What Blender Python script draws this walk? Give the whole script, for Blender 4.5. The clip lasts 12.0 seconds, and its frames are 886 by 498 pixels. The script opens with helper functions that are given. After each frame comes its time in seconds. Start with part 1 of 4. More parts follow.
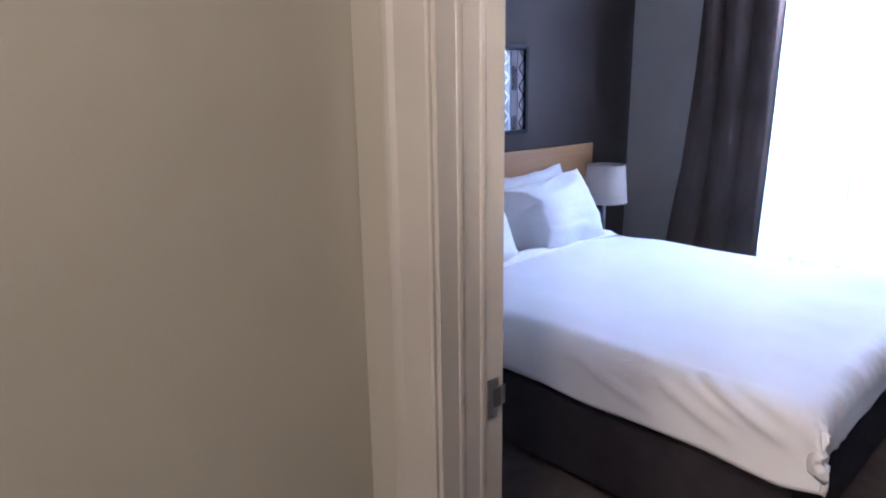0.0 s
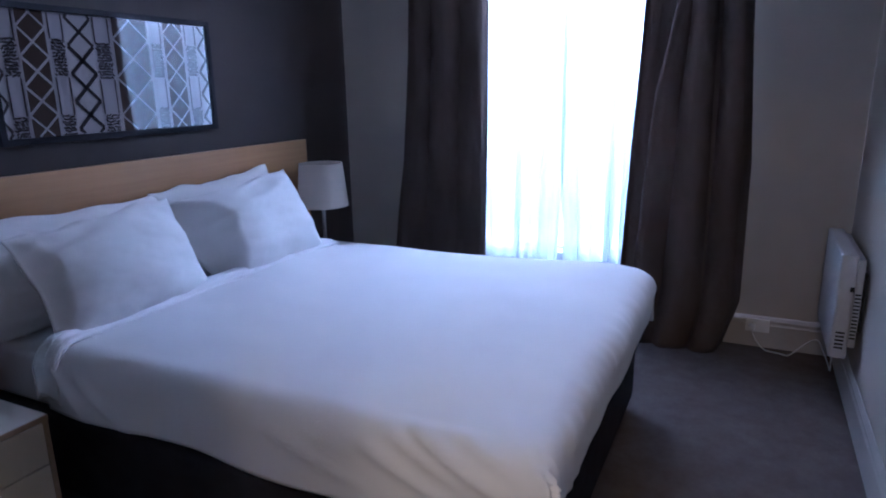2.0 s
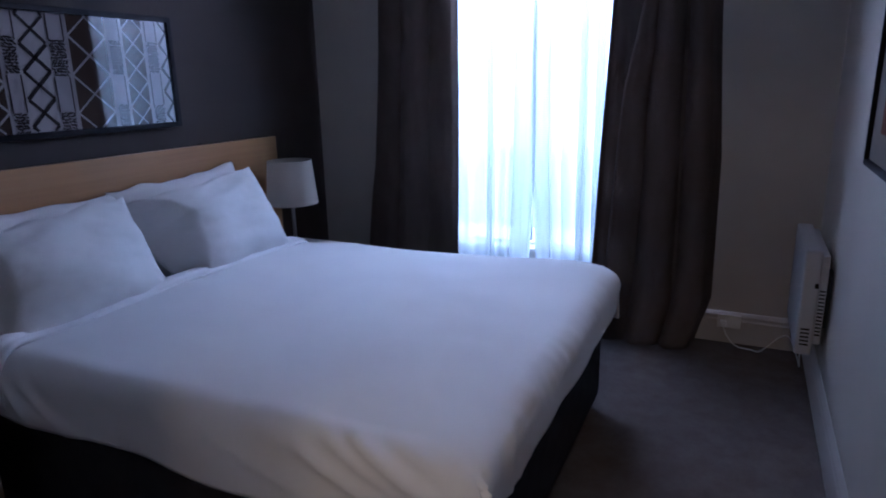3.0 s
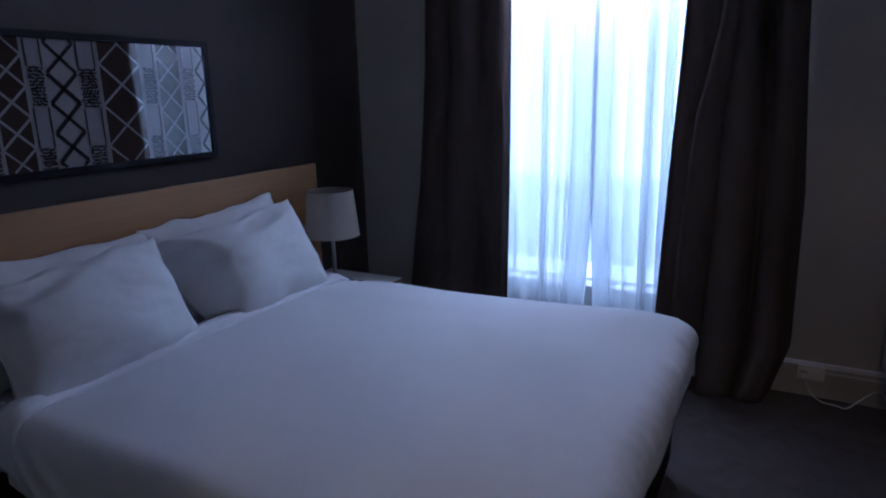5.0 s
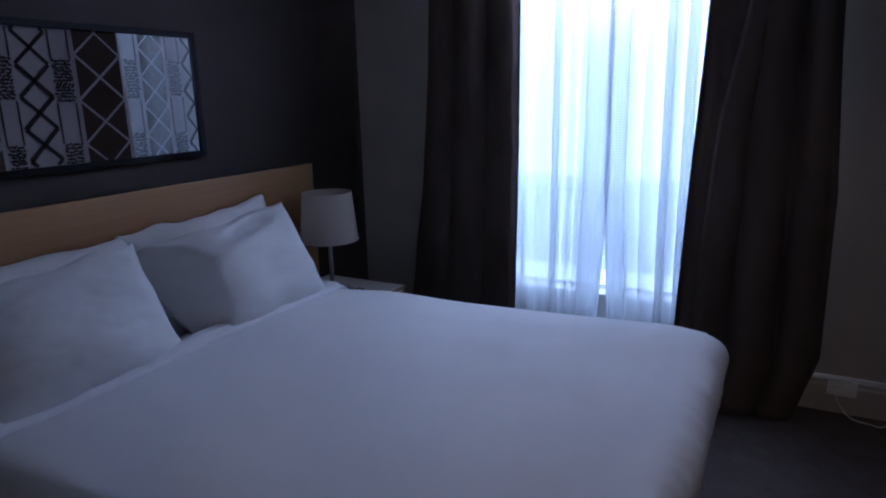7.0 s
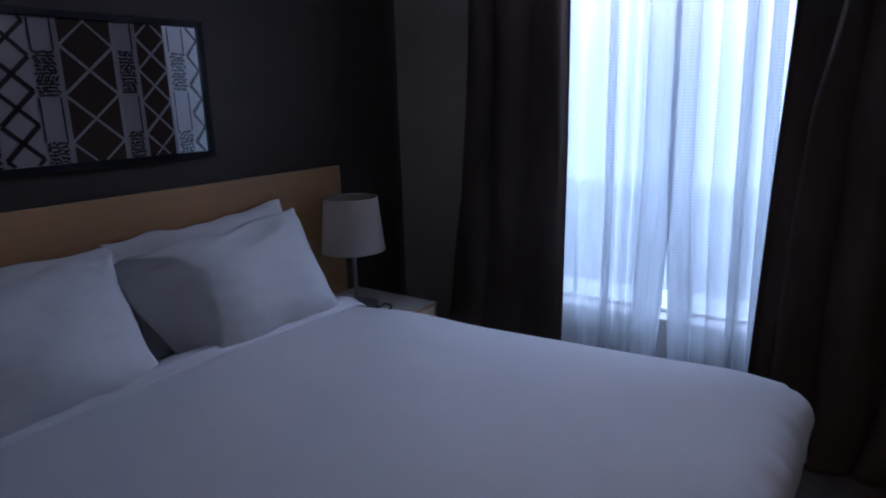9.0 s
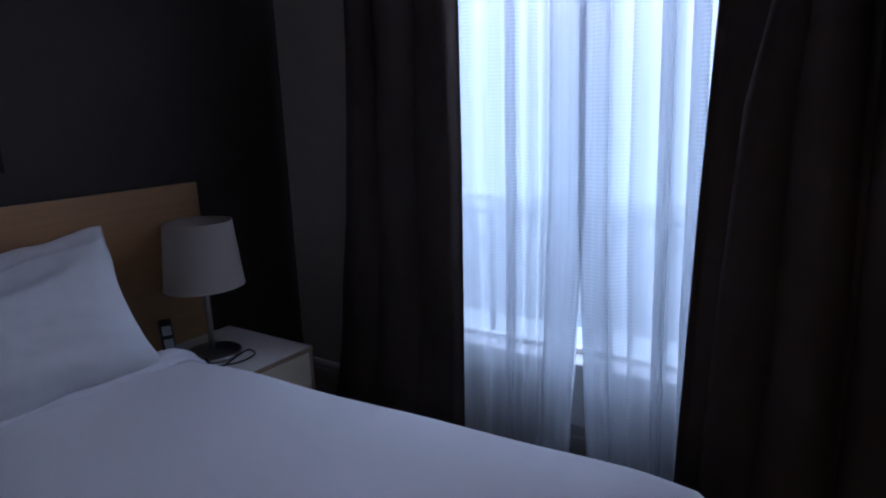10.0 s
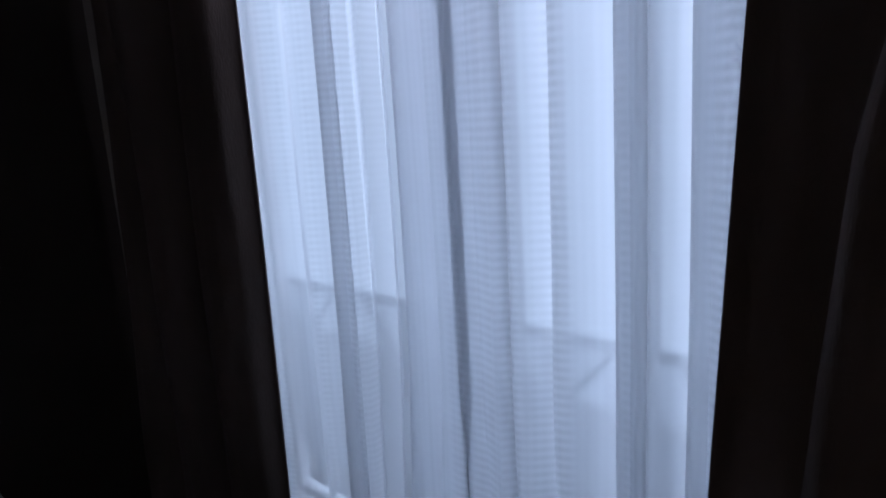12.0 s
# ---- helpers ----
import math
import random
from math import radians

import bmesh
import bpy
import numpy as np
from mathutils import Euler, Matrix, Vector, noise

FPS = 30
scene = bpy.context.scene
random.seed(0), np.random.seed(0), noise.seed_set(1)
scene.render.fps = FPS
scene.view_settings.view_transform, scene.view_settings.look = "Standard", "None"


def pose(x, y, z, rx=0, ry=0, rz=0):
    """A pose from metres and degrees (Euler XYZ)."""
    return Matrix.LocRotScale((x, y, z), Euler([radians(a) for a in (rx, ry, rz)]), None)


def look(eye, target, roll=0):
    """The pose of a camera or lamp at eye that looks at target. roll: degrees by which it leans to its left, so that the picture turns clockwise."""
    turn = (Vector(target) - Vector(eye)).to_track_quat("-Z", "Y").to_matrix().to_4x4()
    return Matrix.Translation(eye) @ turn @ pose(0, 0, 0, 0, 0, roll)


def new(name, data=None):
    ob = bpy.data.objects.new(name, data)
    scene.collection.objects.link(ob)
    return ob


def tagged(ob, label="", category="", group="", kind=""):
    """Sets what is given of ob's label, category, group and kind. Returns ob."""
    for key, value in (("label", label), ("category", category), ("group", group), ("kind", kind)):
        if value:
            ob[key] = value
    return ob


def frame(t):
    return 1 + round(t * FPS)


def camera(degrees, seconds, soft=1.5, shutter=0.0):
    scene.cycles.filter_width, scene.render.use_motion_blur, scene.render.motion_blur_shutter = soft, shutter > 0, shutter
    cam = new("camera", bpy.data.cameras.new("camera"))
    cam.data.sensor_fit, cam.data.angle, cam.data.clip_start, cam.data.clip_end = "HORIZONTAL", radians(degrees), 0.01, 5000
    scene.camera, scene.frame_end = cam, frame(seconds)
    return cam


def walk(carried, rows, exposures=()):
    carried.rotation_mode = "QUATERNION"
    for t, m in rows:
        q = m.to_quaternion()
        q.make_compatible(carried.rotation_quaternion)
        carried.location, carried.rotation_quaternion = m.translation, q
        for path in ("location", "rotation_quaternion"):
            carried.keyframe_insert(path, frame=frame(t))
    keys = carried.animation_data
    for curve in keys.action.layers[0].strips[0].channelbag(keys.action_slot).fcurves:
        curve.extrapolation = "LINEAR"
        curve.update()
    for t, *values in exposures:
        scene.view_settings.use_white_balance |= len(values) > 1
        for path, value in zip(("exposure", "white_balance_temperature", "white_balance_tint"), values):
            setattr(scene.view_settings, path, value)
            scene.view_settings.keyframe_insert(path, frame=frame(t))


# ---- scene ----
cam = camera(69.5, 12.0, soft=2.0)
# seconds, eye x y z, yaw, pitch, roll (degrees)
PATH = [
    (0.0, -0.725, -0.323, 1.504, -42.63, -14.15, -0.92),
    (0.5, -0.511, -0.384, 1.473, -51.74, -14.04, -1.03),
    (1.0, -0.383, -0.366, 1.440, -56.26, -14.04, -1.15),
    (1.5, -0.230, -0.286, 1.426, -60.22, -14.09, -1.15),
    (2.0, -0.098, -0.192, 1.410, -64.17, -14.21, -1.03),
    (2.5, -0.020, -0.255, 1.415, -65.09, -14.61, -1.09),
    (3.0, -0.008, -0.305, 1.413, -64.57, -14.67, -1.26),
    (3.5, -0.008, -0.282, 1.423, -62.57, -14.55, -1.32),
    (5.5, 0.317, -0.079, 1.505, -61.48, -13.81, -1.38),
    (6.0, 0.381, -0.069, 1.499, -61.99, -13.92, -1.26),
    (6.5, 0.377, -0.035, 1.494, -61.94, -13.64, -1.38),
    (7.0, 0.382, 0.005, 1.468, -61.48, -13.69, -1.32),
    (7.5, 0.335, 0.056, 1.435, -60.16, -13.41, -1.15),
    (9.5, 1.119, -0.015, 1.421, -53.46, -13.35, -1.89),
    (10.0, 1.475, -0.029, 1.386, -55.69, -12.66, -2.12),
    (10.5, 1.799, -0.011, 1.366, -58.21, -12.55, -2.35),
    (11.0, 2.097, 0.039, 1.390, -61.71, -12.20, -2.41),
    (11.5, 2.576, 0.030, 1.411, -56.75, -12.38, -2.86),
    (12.0, 2.797, 0.182, 1.397, -47.70, -11.46, -3.44),
]


def eye_pose(x, y, z, yaw, pitch, roll):
    return pose(x, y, z, 0, 0, yaw) @ pose(0, 0, 0, 90 + pitch) @ pose(0, 0, 0, 0, 0, roll)


EXPOSURES = [(0.0, 2.22, 4450, 18), (0.5, 1.88, 4250, 18), (1.0, 1.80, 4250, 18), (1.5, 1.58, 4300, 18), (2.5, 0.92, 4400, 18), (3.5, 0.36, 4500, 18), (5.5, -0.14, 4500, 18), (7.5, -0.23, 4650, 18), (9.5, -0.65, 4850, 18), (10.5, -0.85, 4950, 18), (11.0, -0.97, 5050, 18), (11.5, -1.17, 5200, 18), (12.0, -1.35, 5350, 18)]
walk(cam, [(t, eye_pose(*r)) for t, *r in PATH], EXPOSURES)

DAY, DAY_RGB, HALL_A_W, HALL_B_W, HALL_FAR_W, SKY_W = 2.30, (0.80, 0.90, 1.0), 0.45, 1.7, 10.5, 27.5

# ---- world and lights ----
world = bpy.data.worlds.new("sky")
scene.world = world
world.use_nodes = True
wn = world.node_tree
sky = wn.nodes.new("ShaderNodeTexSky")
sky.sky_type = "NISHITA"
sky.sun_disc = False
sky.sun_elevation = radians(38)
sky.sun_rotation = radians(-90)
sky.dust_density = 4.0
wn.nodes["Background"].inputs["Strength"].default_value = 0.15
wn.links.new(sky.outputs["Color"], wn.nodes["Background"].inputs["Color"])

sun = new("sun", bpy.data.lights.new("sun", "SUN"))
sun.data.energy = 1.0
sun.data.angle = radians(12)
sun.data.color = (1.0, 0.96, 0.9)
sun.matrix_world = look((-6, 0, 9), (3, 0, 0))

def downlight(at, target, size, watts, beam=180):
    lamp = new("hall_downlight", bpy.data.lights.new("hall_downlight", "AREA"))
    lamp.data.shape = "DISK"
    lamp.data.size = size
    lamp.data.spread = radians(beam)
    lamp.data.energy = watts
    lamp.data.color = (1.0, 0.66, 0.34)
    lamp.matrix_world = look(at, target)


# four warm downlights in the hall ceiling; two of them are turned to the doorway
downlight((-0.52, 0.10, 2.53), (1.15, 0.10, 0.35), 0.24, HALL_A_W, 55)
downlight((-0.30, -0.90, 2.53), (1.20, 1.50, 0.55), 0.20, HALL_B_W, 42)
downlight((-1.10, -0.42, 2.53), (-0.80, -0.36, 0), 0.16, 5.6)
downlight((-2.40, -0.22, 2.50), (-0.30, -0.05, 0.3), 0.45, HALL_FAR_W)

# the high sky's light, in the top of the window's opening
high_sky = new("high_sky", bpy.data.lights.new("high_sky", "AREA"))
high_sky.data.shape = "RECTANGLE"
high_sky.data.size, high_sky.data.size_y = 0.86, 0.20
high_sky.data.energy = SKY_W
high_sky.data.color = (1.0, 0.885, 0.915)
high_sky.matrix_world = look((3.60, 0.80, 2.23), (2.4, 0.80, 1.55))

# ---- materials ----


def material(name, rgb, rough=0.6, metal=0.0, rgb2=None, scale=6.0, bump=0.0, bump_scale=200.0, sheen=0.0, spec=0.5, stretch=(1, 1, 1), wear=0.5):
    """A plain surface with slow colour variation at one scale and fine relief at another."""
    m = bpy.data.materials.new(name)
    m.use_nodes = True
    t = m.node_tree
    p = t.nodes["Principled BSDF"]
    p.inputs["Roughness"].default_value = rough
    p.inputs["Metallic"].default_value = metal
    p.inputs["Specular IOR Level"].default_value = spec
    p.inputs["Sheen Weight"].default_value = sheen
    co = t.nodes.new("ShaderNodeTexCoord")
    mp = t.nodes.new("ShaderNodeMapping")
    mp.inputs["Scale"].default_value = stretch
    t.links.new(co.outputs["Object"], mp.inputs["Vector"])
    n1 = t.nodes.new("ShaderNodeTexNoise")
    n1.inputs["Scale"].default_value = scale
    n1.inputs["Detail"].default_value = 5.0
    n1.inputs["Roughness"].default_value = wear
    t.links.new(mp.outputs["Vector"], n1.inputs["Vector"])
    rgb2 = rgb2 or tuple(c * 0.86 for c in rgb)
    ramp = t.nodes.new("ShaderNodeValToRGB")
    ramp.color_ramp.elements[0].position, ramp.color_ramp.elements[1].position = 0.35, 0.65
    ramp.color_ramp.elements[0].color = (*rgb2, 1)
    ramp.color_ramp.elements[1].color = (*rgb, 1)
    t.links.new(n1.outputs["Fac"], ramp.inputs["Fac"])
    t.links.new(ramp.outputs["Color"], p.inputs["Base Color"])
    if bump:
        n2 = t.nodes.new("ShaderNodeTexNoise")
        n2.inputs["Scale"].default_value = bump_scale
        n2.inputs["Detail"].default_value = 3.0
        t.links.new(mp.outputs["Vector"], n2.inputs["Vector"])
        b = t.nodes.new("ShaderNodeBump")
        b.inputs["Strength"].default_value = bump
        b.inputs["Distance"].default_value = 0.004
        t.links.new(n2.outputs["Fac"], b.inputs["Height"])
        t.links.new(b.outputs["Normal"], p.inputs["Normal"])
    return m


M_WALL = material("pale_wall_paint", (0.43, 0.385, 0.325), 0.75, rgb2=(0.395, 0.355, 0.30), scale=2.0, bump=0.10, bump_scale=140)
M_DARK = material("charcoal_wall_paint", (0.057, 0.045, 0.038), 0.7, rgb2=(0.050, 0.040, 0.034), scale=2.5, bump=0.10, bump_scale=140, spec=0.2)
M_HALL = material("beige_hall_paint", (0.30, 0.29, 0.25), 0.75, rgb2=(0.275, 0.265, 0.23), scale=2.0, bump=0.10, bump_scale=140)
M_CEIL = material("ceiling_paint", (0.68, 0.64, 0.58), 0.8, scale=2.0, bump=0.05)
M_TRIM = material("white_gloss_trim_paint", (0.40, 0.37, 0.335), 0.55, rgb2=(0.365, 0.34, 0.31), scale=5.0, bump=0.06, bump_scale=60)
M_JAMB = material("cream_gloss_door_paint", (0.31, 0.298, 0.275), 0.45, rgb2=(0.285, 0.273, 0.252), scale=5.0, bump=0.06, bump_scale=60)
M_CARPET = material("grey_brown_carpet", (0.145, 0.122, 0.112), 0.95, rgb2=(0.108, 0.089, 0.082), scale=9.0, bump=0.9, bump_scale=420, spec=0.05, wear=0.7)
M_LINEN = material("white_cotton", (0.80, 0.80, 0.81), 0.85, rgb2=(0.77, 0.77, 0.79), scale=3.0, bump=0.12, bump_scale=500, sheen=0.15, spec=0.2)
M_PILLOW = material("white_pillow_cotton", (0.74, 0.735, 0.73), 0.85, rgb2=(0.70, 0.695, 0.69), scale=4.0, bump=0.15, bump_scale=300, sheen=0.15, spec=0.2)
M_BASE = material("black_bed_base_fabric", (0.044, 0.040, 0.046), 0.9, rgb2=(0.034, 0.031, 0.036), scale=12, bump=0.4, bump_scale=600, spec=0.1)
M_CASTOR = material("black_castor_plastic", (0.02, 0.02, 0.02), 0.5, scale=20)
M_OAK = material("pale_oak_veneer", (0.36, 0.20, 0.074), 0.5, rgb2=(0.32, 0.175, 0.063), scale=5.0, bump=0.05, bump_scale=90, stretch=(0.35, 2.0, 9.0), wear=0.62)
M_OAK_V = material("pale_oak_edge", (0.36, 0.25, 0.15), 0.45, rgb2=(0.31, 0.21, 0.12), scale=6.0, bump=0.08, bump_scale=90, stretch=(6, 6, 0.6))
M_LAMINATE = material("off_white_laminate", (0.70, 0.68, 0.63), 0.35, rgb2=(0.66, 0.64, 0.59), scale=3.0)
M_DRAWER = material("cream_drawer_front", (0.62, 0.54, 0.39), 0.4, rgb2=(0.58, 0.50, 0.355), scale=4.0, bump=0.04, bump_scale=60)
M_STEEL = material("brushed_steel", (0.42, 0.41, 0.40), 0.32, 1.0, rgb2=(0.36, 0.35, 0.34), scale=30, bump=0.05)
M_NICKEL = material("dull_nickel", (0.35, 0.33, 0.30), 0.38, 1.0, rgb2=(0.28, 0.26, 0.24), scale=30)
M_PLINTH = material("dark_plinth", (0.03, 0.027, 0.025), 0.7, scale=10)
M_BLACK = material("black_plastic", (0.018, 0.018, 0.02), 0.35, scale=20)
M_SCREEN = material("grey_phone_buttons", (0.42, 0.43, 0.44), 0.5, scale=20)
M_FRAME = material("black_picture_frame", (0.012, 0.011, 0.014), 0.6, rgb2=(0.009, 0.008, 0.011), scale=12, spec=0.15)
M_PAPER = material("pale_lilac_print", (0.85, 0.83, 0.84), 0.8, rgb2=(0.81, 0.79, 0.80), scale=6.0)
M_PAPER2 = material("grey_lilac_print", (0.76, 0.74, 0.77), 0.8, rgb2=(0.72, 0.70, 0.73), scale=6.0)
M_BROWN = material("brown_print", (0.115, 0.076, 0.054), 0.8, rgb2=(0.095, 0.063, 0.046), scale=8.0)
M_INK = material("dark_ink_print", (0.06, 0.05, 0.055), 0.8, rgb2=(0.045, 0.04, 0.045), scale=8.0)
M_MAT = material("white_picture_mount", (0.72, 0.71, 0.69), 0.8, scale=6.0)
M_RED = material("brick_red_print", (0.40, 0.085, 0.06), 0.8, rgb2=(0.33, 0.065, 0.05), scale=9.0)
M_ENAMEL = material("white_enamelled_steel", (0.54, 0.54, 0.55), 0.45, rgb2=(0.50, 0.50, 0.51), scale=6.0)
M_SLOT = material("dark_vent_slot", (0.012, 0.012, 0.013), 0.8, scale=20)
M_PLASTIC = material("white_plastic", (0.72, 0.72, 0.70), 0.4, scale=20)
M_IRON = material("black_wrought_iron", (0.03, 0.03, 0.032), 0.5, rgb2=(0.02, 0.02, 0.022), scale=20, bump=0.1)
M_WINFRAME = material("white_window_paint", (0.84, 0.84, 0.83), 0.4, rgb2=(0.80, 0.80, 0.79), scale=8.0)
M_PAVE = material("grey_paving", (0.30, 0.30, 0.29), 0.9, rgb2=(0.24, 0.24, 0.235), scale=0.6, bump=0.2, bump_scale=30)
M_OUTWALL = material("outer_render", (0.55, 0.53, 0.50), 0.9, rgb2=(0.5, 0.48, 0.45), scale=1.5)


def cloth(name, rgb, see, glow, weave, rgb2=None):
    """Thin cloth: part of the light passes straight through the weave, part is scattered through, the rest thrown back."""
    m = bpy.data.materials.new(name)
    m.use_nodes = True
    t = m.node_tree
    t.nodes.clear()
    out = t.nodes.new("ShaderNodeOutputMaterial")
    dif, tra, clear = (t.nodes.new("ShaderNodeBsdf" + k) for k in ("Diffuse", "Translucent", "Transparent"))
    dif.inputs["Color"].default_value = (*rgb, 1)
    tra.inputs["Color"].default_value = (*(rgb2 or rgb), 1)
    body, mix = t.nodes.new("ShaderNodeMixShader"), t.nodes.new("ShaderNodeMixShader")
    body.inputs["Fac"].default_value = glow
    t.links.new(dif.outputs[0], body.inputs[1])
    t.links.new(tra.outputs[0], body.inputs[2])
    t.links.new(body.outputs[0], mix.inputs[1])
    t.links.new(clear.outputs[0], mix.inputs[2])
    co = t.nodes.new("ShaderNodeTexCoord")
    ws = []
    for axis, per in weave:
        w = t.nodes.new("ShaderNodeTexWave")
        w.bands_direction = axis
        w.inputs["Scale"].default_value = 2 * math.pi / per / 20
        w.inputs["Distortion"].default_value = 0.6
        w.inputs["Detail"].default_value = 1.0
        w.inputs["Detail Scale"].default_value = 0.5
        t.links.new(co.outputs["Object"], w.inputs["Vector"])
        ws.append(w.outputs["Fac"])
    mul = t.nodes.new("ShaderNodeMath")
    mul.operation = "MULTIPLY"
    # the ladder weave opens up in upright strips
    mp, strips, part_open, mix_w = (t.nodes.new("ShaderNode" + k) for k in ("Mapping", "TexNoise", "MapRange", "Mix"))
    mp.inputs["Scale"].default_value = (0.0, 16.0, 0.5)
    strips.inputs["Scale"].default_value = 1.0
    part_open.inputs["From Min"].default_value, part_open.inputs["From Max"].default_value = 0.50, 0.64
    part_open.inputs["To Min"].default_value, part_open.inputs["To Max"].default_value = 0.03, 0.60
    mix_w.inputs[2].default_value = 0.5
    t.links.new(co.outputs["Object"], mp.inputs["Vector"])
    t.links.new(mp.outputs[0], strips.inputs["Vector"])
    t.links.new(strips.outputs["Fac"], part_open.inputs["Value"])
    t.links.new(part_open.outputs[0], mix_w.inputs[0])
    t.links.new(ws[0], mix_w.inputs[3])
    t.links.new(mix_w.outputs[0], mul.inputs[0])
    if len(ws) > 1:
        soft = t.nodes.new("ShaderNodeMapRange")
        soft.inputs["To Min"].default_value = 0.82
        t.links.new(ws[1], soft.inputs["Value"])
        t.links.new(soft.outputs[0], mul.inputs[1])
    else:
        mul.inputs[1].default_value = 0.5
    lo = t.nodes.new("ShaderNodeMapRange")
    lo.inputs["From Max"].default_value = 0.7
    lo.inputs["To Min"].default_value, lo.inputs["To Max"].default_value = see
    t.links.new(mul.outputs[0], lo.inputs["Value"])
    # fine upright slubs: threads lie closer here and there
    mp2, slub, span, add = (t.nodes.new("ShaderNode" + k) for k in ("Mapping", "TexNoise", "MapRange", "Math"))
    mp2.inputs["Scale"].default_value = (0.0, 38.0, 0.5)
    slub.inputs["Scale"].default_value = 1.0
    span.inputs["From Min"].default_value, span.inputs["From Max"].default_value = 0.3, 0.7
    span.inputs["To Min"].default_value, span.inputs["To Max"].default_value = 0.82, 1.16
    add.operation = "MULTIPLY"
    t.links.new(co.outputs["Object"], mp2.inputs["Vector"])
    t.links.new(mp2.outputs[0], slub.inputs["Vector"])
    t.links.new(slub.outputs["Fac"], span.inputs["Value"])
    t.links.new(span.outputs[0], add.inputs[0])
    t.links.new(lo.outputs[0], add.inputs[1])
    t.links.new(add.outputs[0], mix.inputs["Fac"])
    t.links.new(mix.outputs[0], out.inputs["Surface"])
    return m


M_SHEER = cloth("white_sheer_voile", (0.84, 0.85, 0.87), (0.20, 0.33), 0.82, [("Z", 0.0125), ("Y", 0.010)], (0.78, 0.79, 0.81))
M_SHADE = cloth("cream_lampshade_fabric", (0.56, 0.50, 0.43), (0.0, 0.0), 0.42, [("Z", 0.004)])
M_SCREENMESH = cloth("grey_insect_screen", (0.46, 0.48, 0.52), (0.60, 0.66), 0.5, [("Z", 0.003)])


def drape_material():
    m = material("taupe_curtain_fabric", (0.098, 0.073, 0.060), 0.8, rgb2=(0.074, 0.055, 0.045), scale=7.0, bump=0.25, bump_scale=350, spec=0.12, stretch=(1, 1, 0.25))
    return m


M_DRAPE = drape_material()


def pane_material(name, tint, gloss_rough=0.01, ior=1.5):
    m = bpy.data.materials.new(name)
    m.use_nodes = True
    t = m.node_tree
    t.nodes.clear()
    out = t.nodes.new("ShaderNodeOutputMaterial")
    tr, gl, mix, fr = (t.nodes.new("ShaderNode" + k) for k in ("BsdfTransparent", "BsdfGlossy", "MixShader", "Fresnel"))
    tr.inputs["Color"].default_value = (*tint, 1)
    gl.inputs["Roughness"].default_value = gloss_rough
    fr.inputs["IOR"].default_value = ior
    t.links.new(fr.outputs[0], mix.inputs["Fac"])
    t.links.new(tr.outputs[0], mix.inputs[1])
    t.links.new(gl.outputs[0], mix.inputs[2])
    t.links.new(mix.outputs[0], out.inputs["Surface"])
    return m


M_GLASS = pane_material("window_glass", (0.94, 0.97, 0.97))
M_PICGLASS = pane_material("picture_glass", (0.97, 0.97, 0.97), 0.02, 1.74)


def backdrop_material():
    m = bpy.data.materials.new("bright_overcast_distance")
    m.use_nodes = True
    t = m.node_tree
    t.nodes.clear()
    out = t.nodes.new("ShaderNodeOutputMaterial")
    em = t.nodes.new("ShaderNodeEmission")
    em.inputs["Color"].default_value = (*DAY_RGB, 1)
    # overcast sky: far brighter overhead than at the horizon
    geo, sep = t.nodes.new("ShaderNodeNewGeometry"), t.nodes.new("ShaderNodeSeparateXYZ")
    t.links.new(geo.outputs["Position"], sep.inputs[0])
    last = sep.outputs["Z"]
    for op, value in (("SUBTRACT", 4.5), ("MAXIMUM", 0.0), ("DIVIDE", 8.4), ("ARCTANGENT", 0.0), ("SINE", 0.0), ("MULTIPLY", 3.0 * DAY), ("ADD", DAY)):
        m1 = t.nodes.new("ShaderNodeMath")
        m1.operation = op
        t.links.new(last, m1.inputs[0])
        m1.inputs[1].default_value = value
        last = m1.outputs[0]
    t.links.new(last, em.inputs["Strength"])
    t.links.new(em.outputs[0], out.inputs["Surface"])
    return m


M_DAY = backdrop_material()

# ---- mesh helpers ----


def mesh_object(name, bm, mat, smooth=False):
    me = bpy.data.meshes.new(name)
    bmesh.ops.recalc_face_normals(bm, faces=bm.faces)
    bm.to_mesh(me)
    bm.free()
    for mm in (mat if isinstance(mat, (list, tuple)) else [mat]):
        me.materials.append(mm)
    if smooth:
        for p in me.polygons:
            p.use_smooth = True
    return new(name, me)


def part(name, bm, mat, parent, label="", smooth=False):
    ob = mesh_object(name, bm, mat, smooth)
    ob.parent = parent
    if label:
        ob["label"] = label
    return ob


def box(bm, x0, x1, y0, y1, z0, z1, bevel=0.0, seg=2):
    r = bmesh.ops.create_cube(bm, size=1)
    bmesh.ops.scale(bm, vec=(x1 - x0, y1 - y0, z1 - z0), verts=r["verts"])
    bmesh.ops.translate(bm, vec=((x0 + x1) / 2, (y0 + y1) / 2, (z0 + z1) / 2), verts=r["verts"])
    if bevel:
        edges = {e for v in r["verts"] for e in v.link_edges}
        bmesh.ops.bevel(bm, geom=list(edges), offset=bevel, segments=seg, affect="EDGES", profile=0.6)
    return bm


def boxes(*dims, bevel=0.0):
    bm = bmesh.new()
    for d in dims:
        box(bm, *d, bevel=bevel)
    return bm


def pane(name, corners, mat, parent, label=""):
    """One sheet of clear glass, its face towards the viewer's side as the corners run anticlockwise."""
    me = bpy.data.meshes.new(name)
    me.from_pydata(corners, [], [(0, 1, 2, 3)])
    me.materials.append(mat)
    ob = new(name, me)
    ob.parent = parent
    ob.visible_shadow = False
    if label:
        ob["label"] = label
    return ob


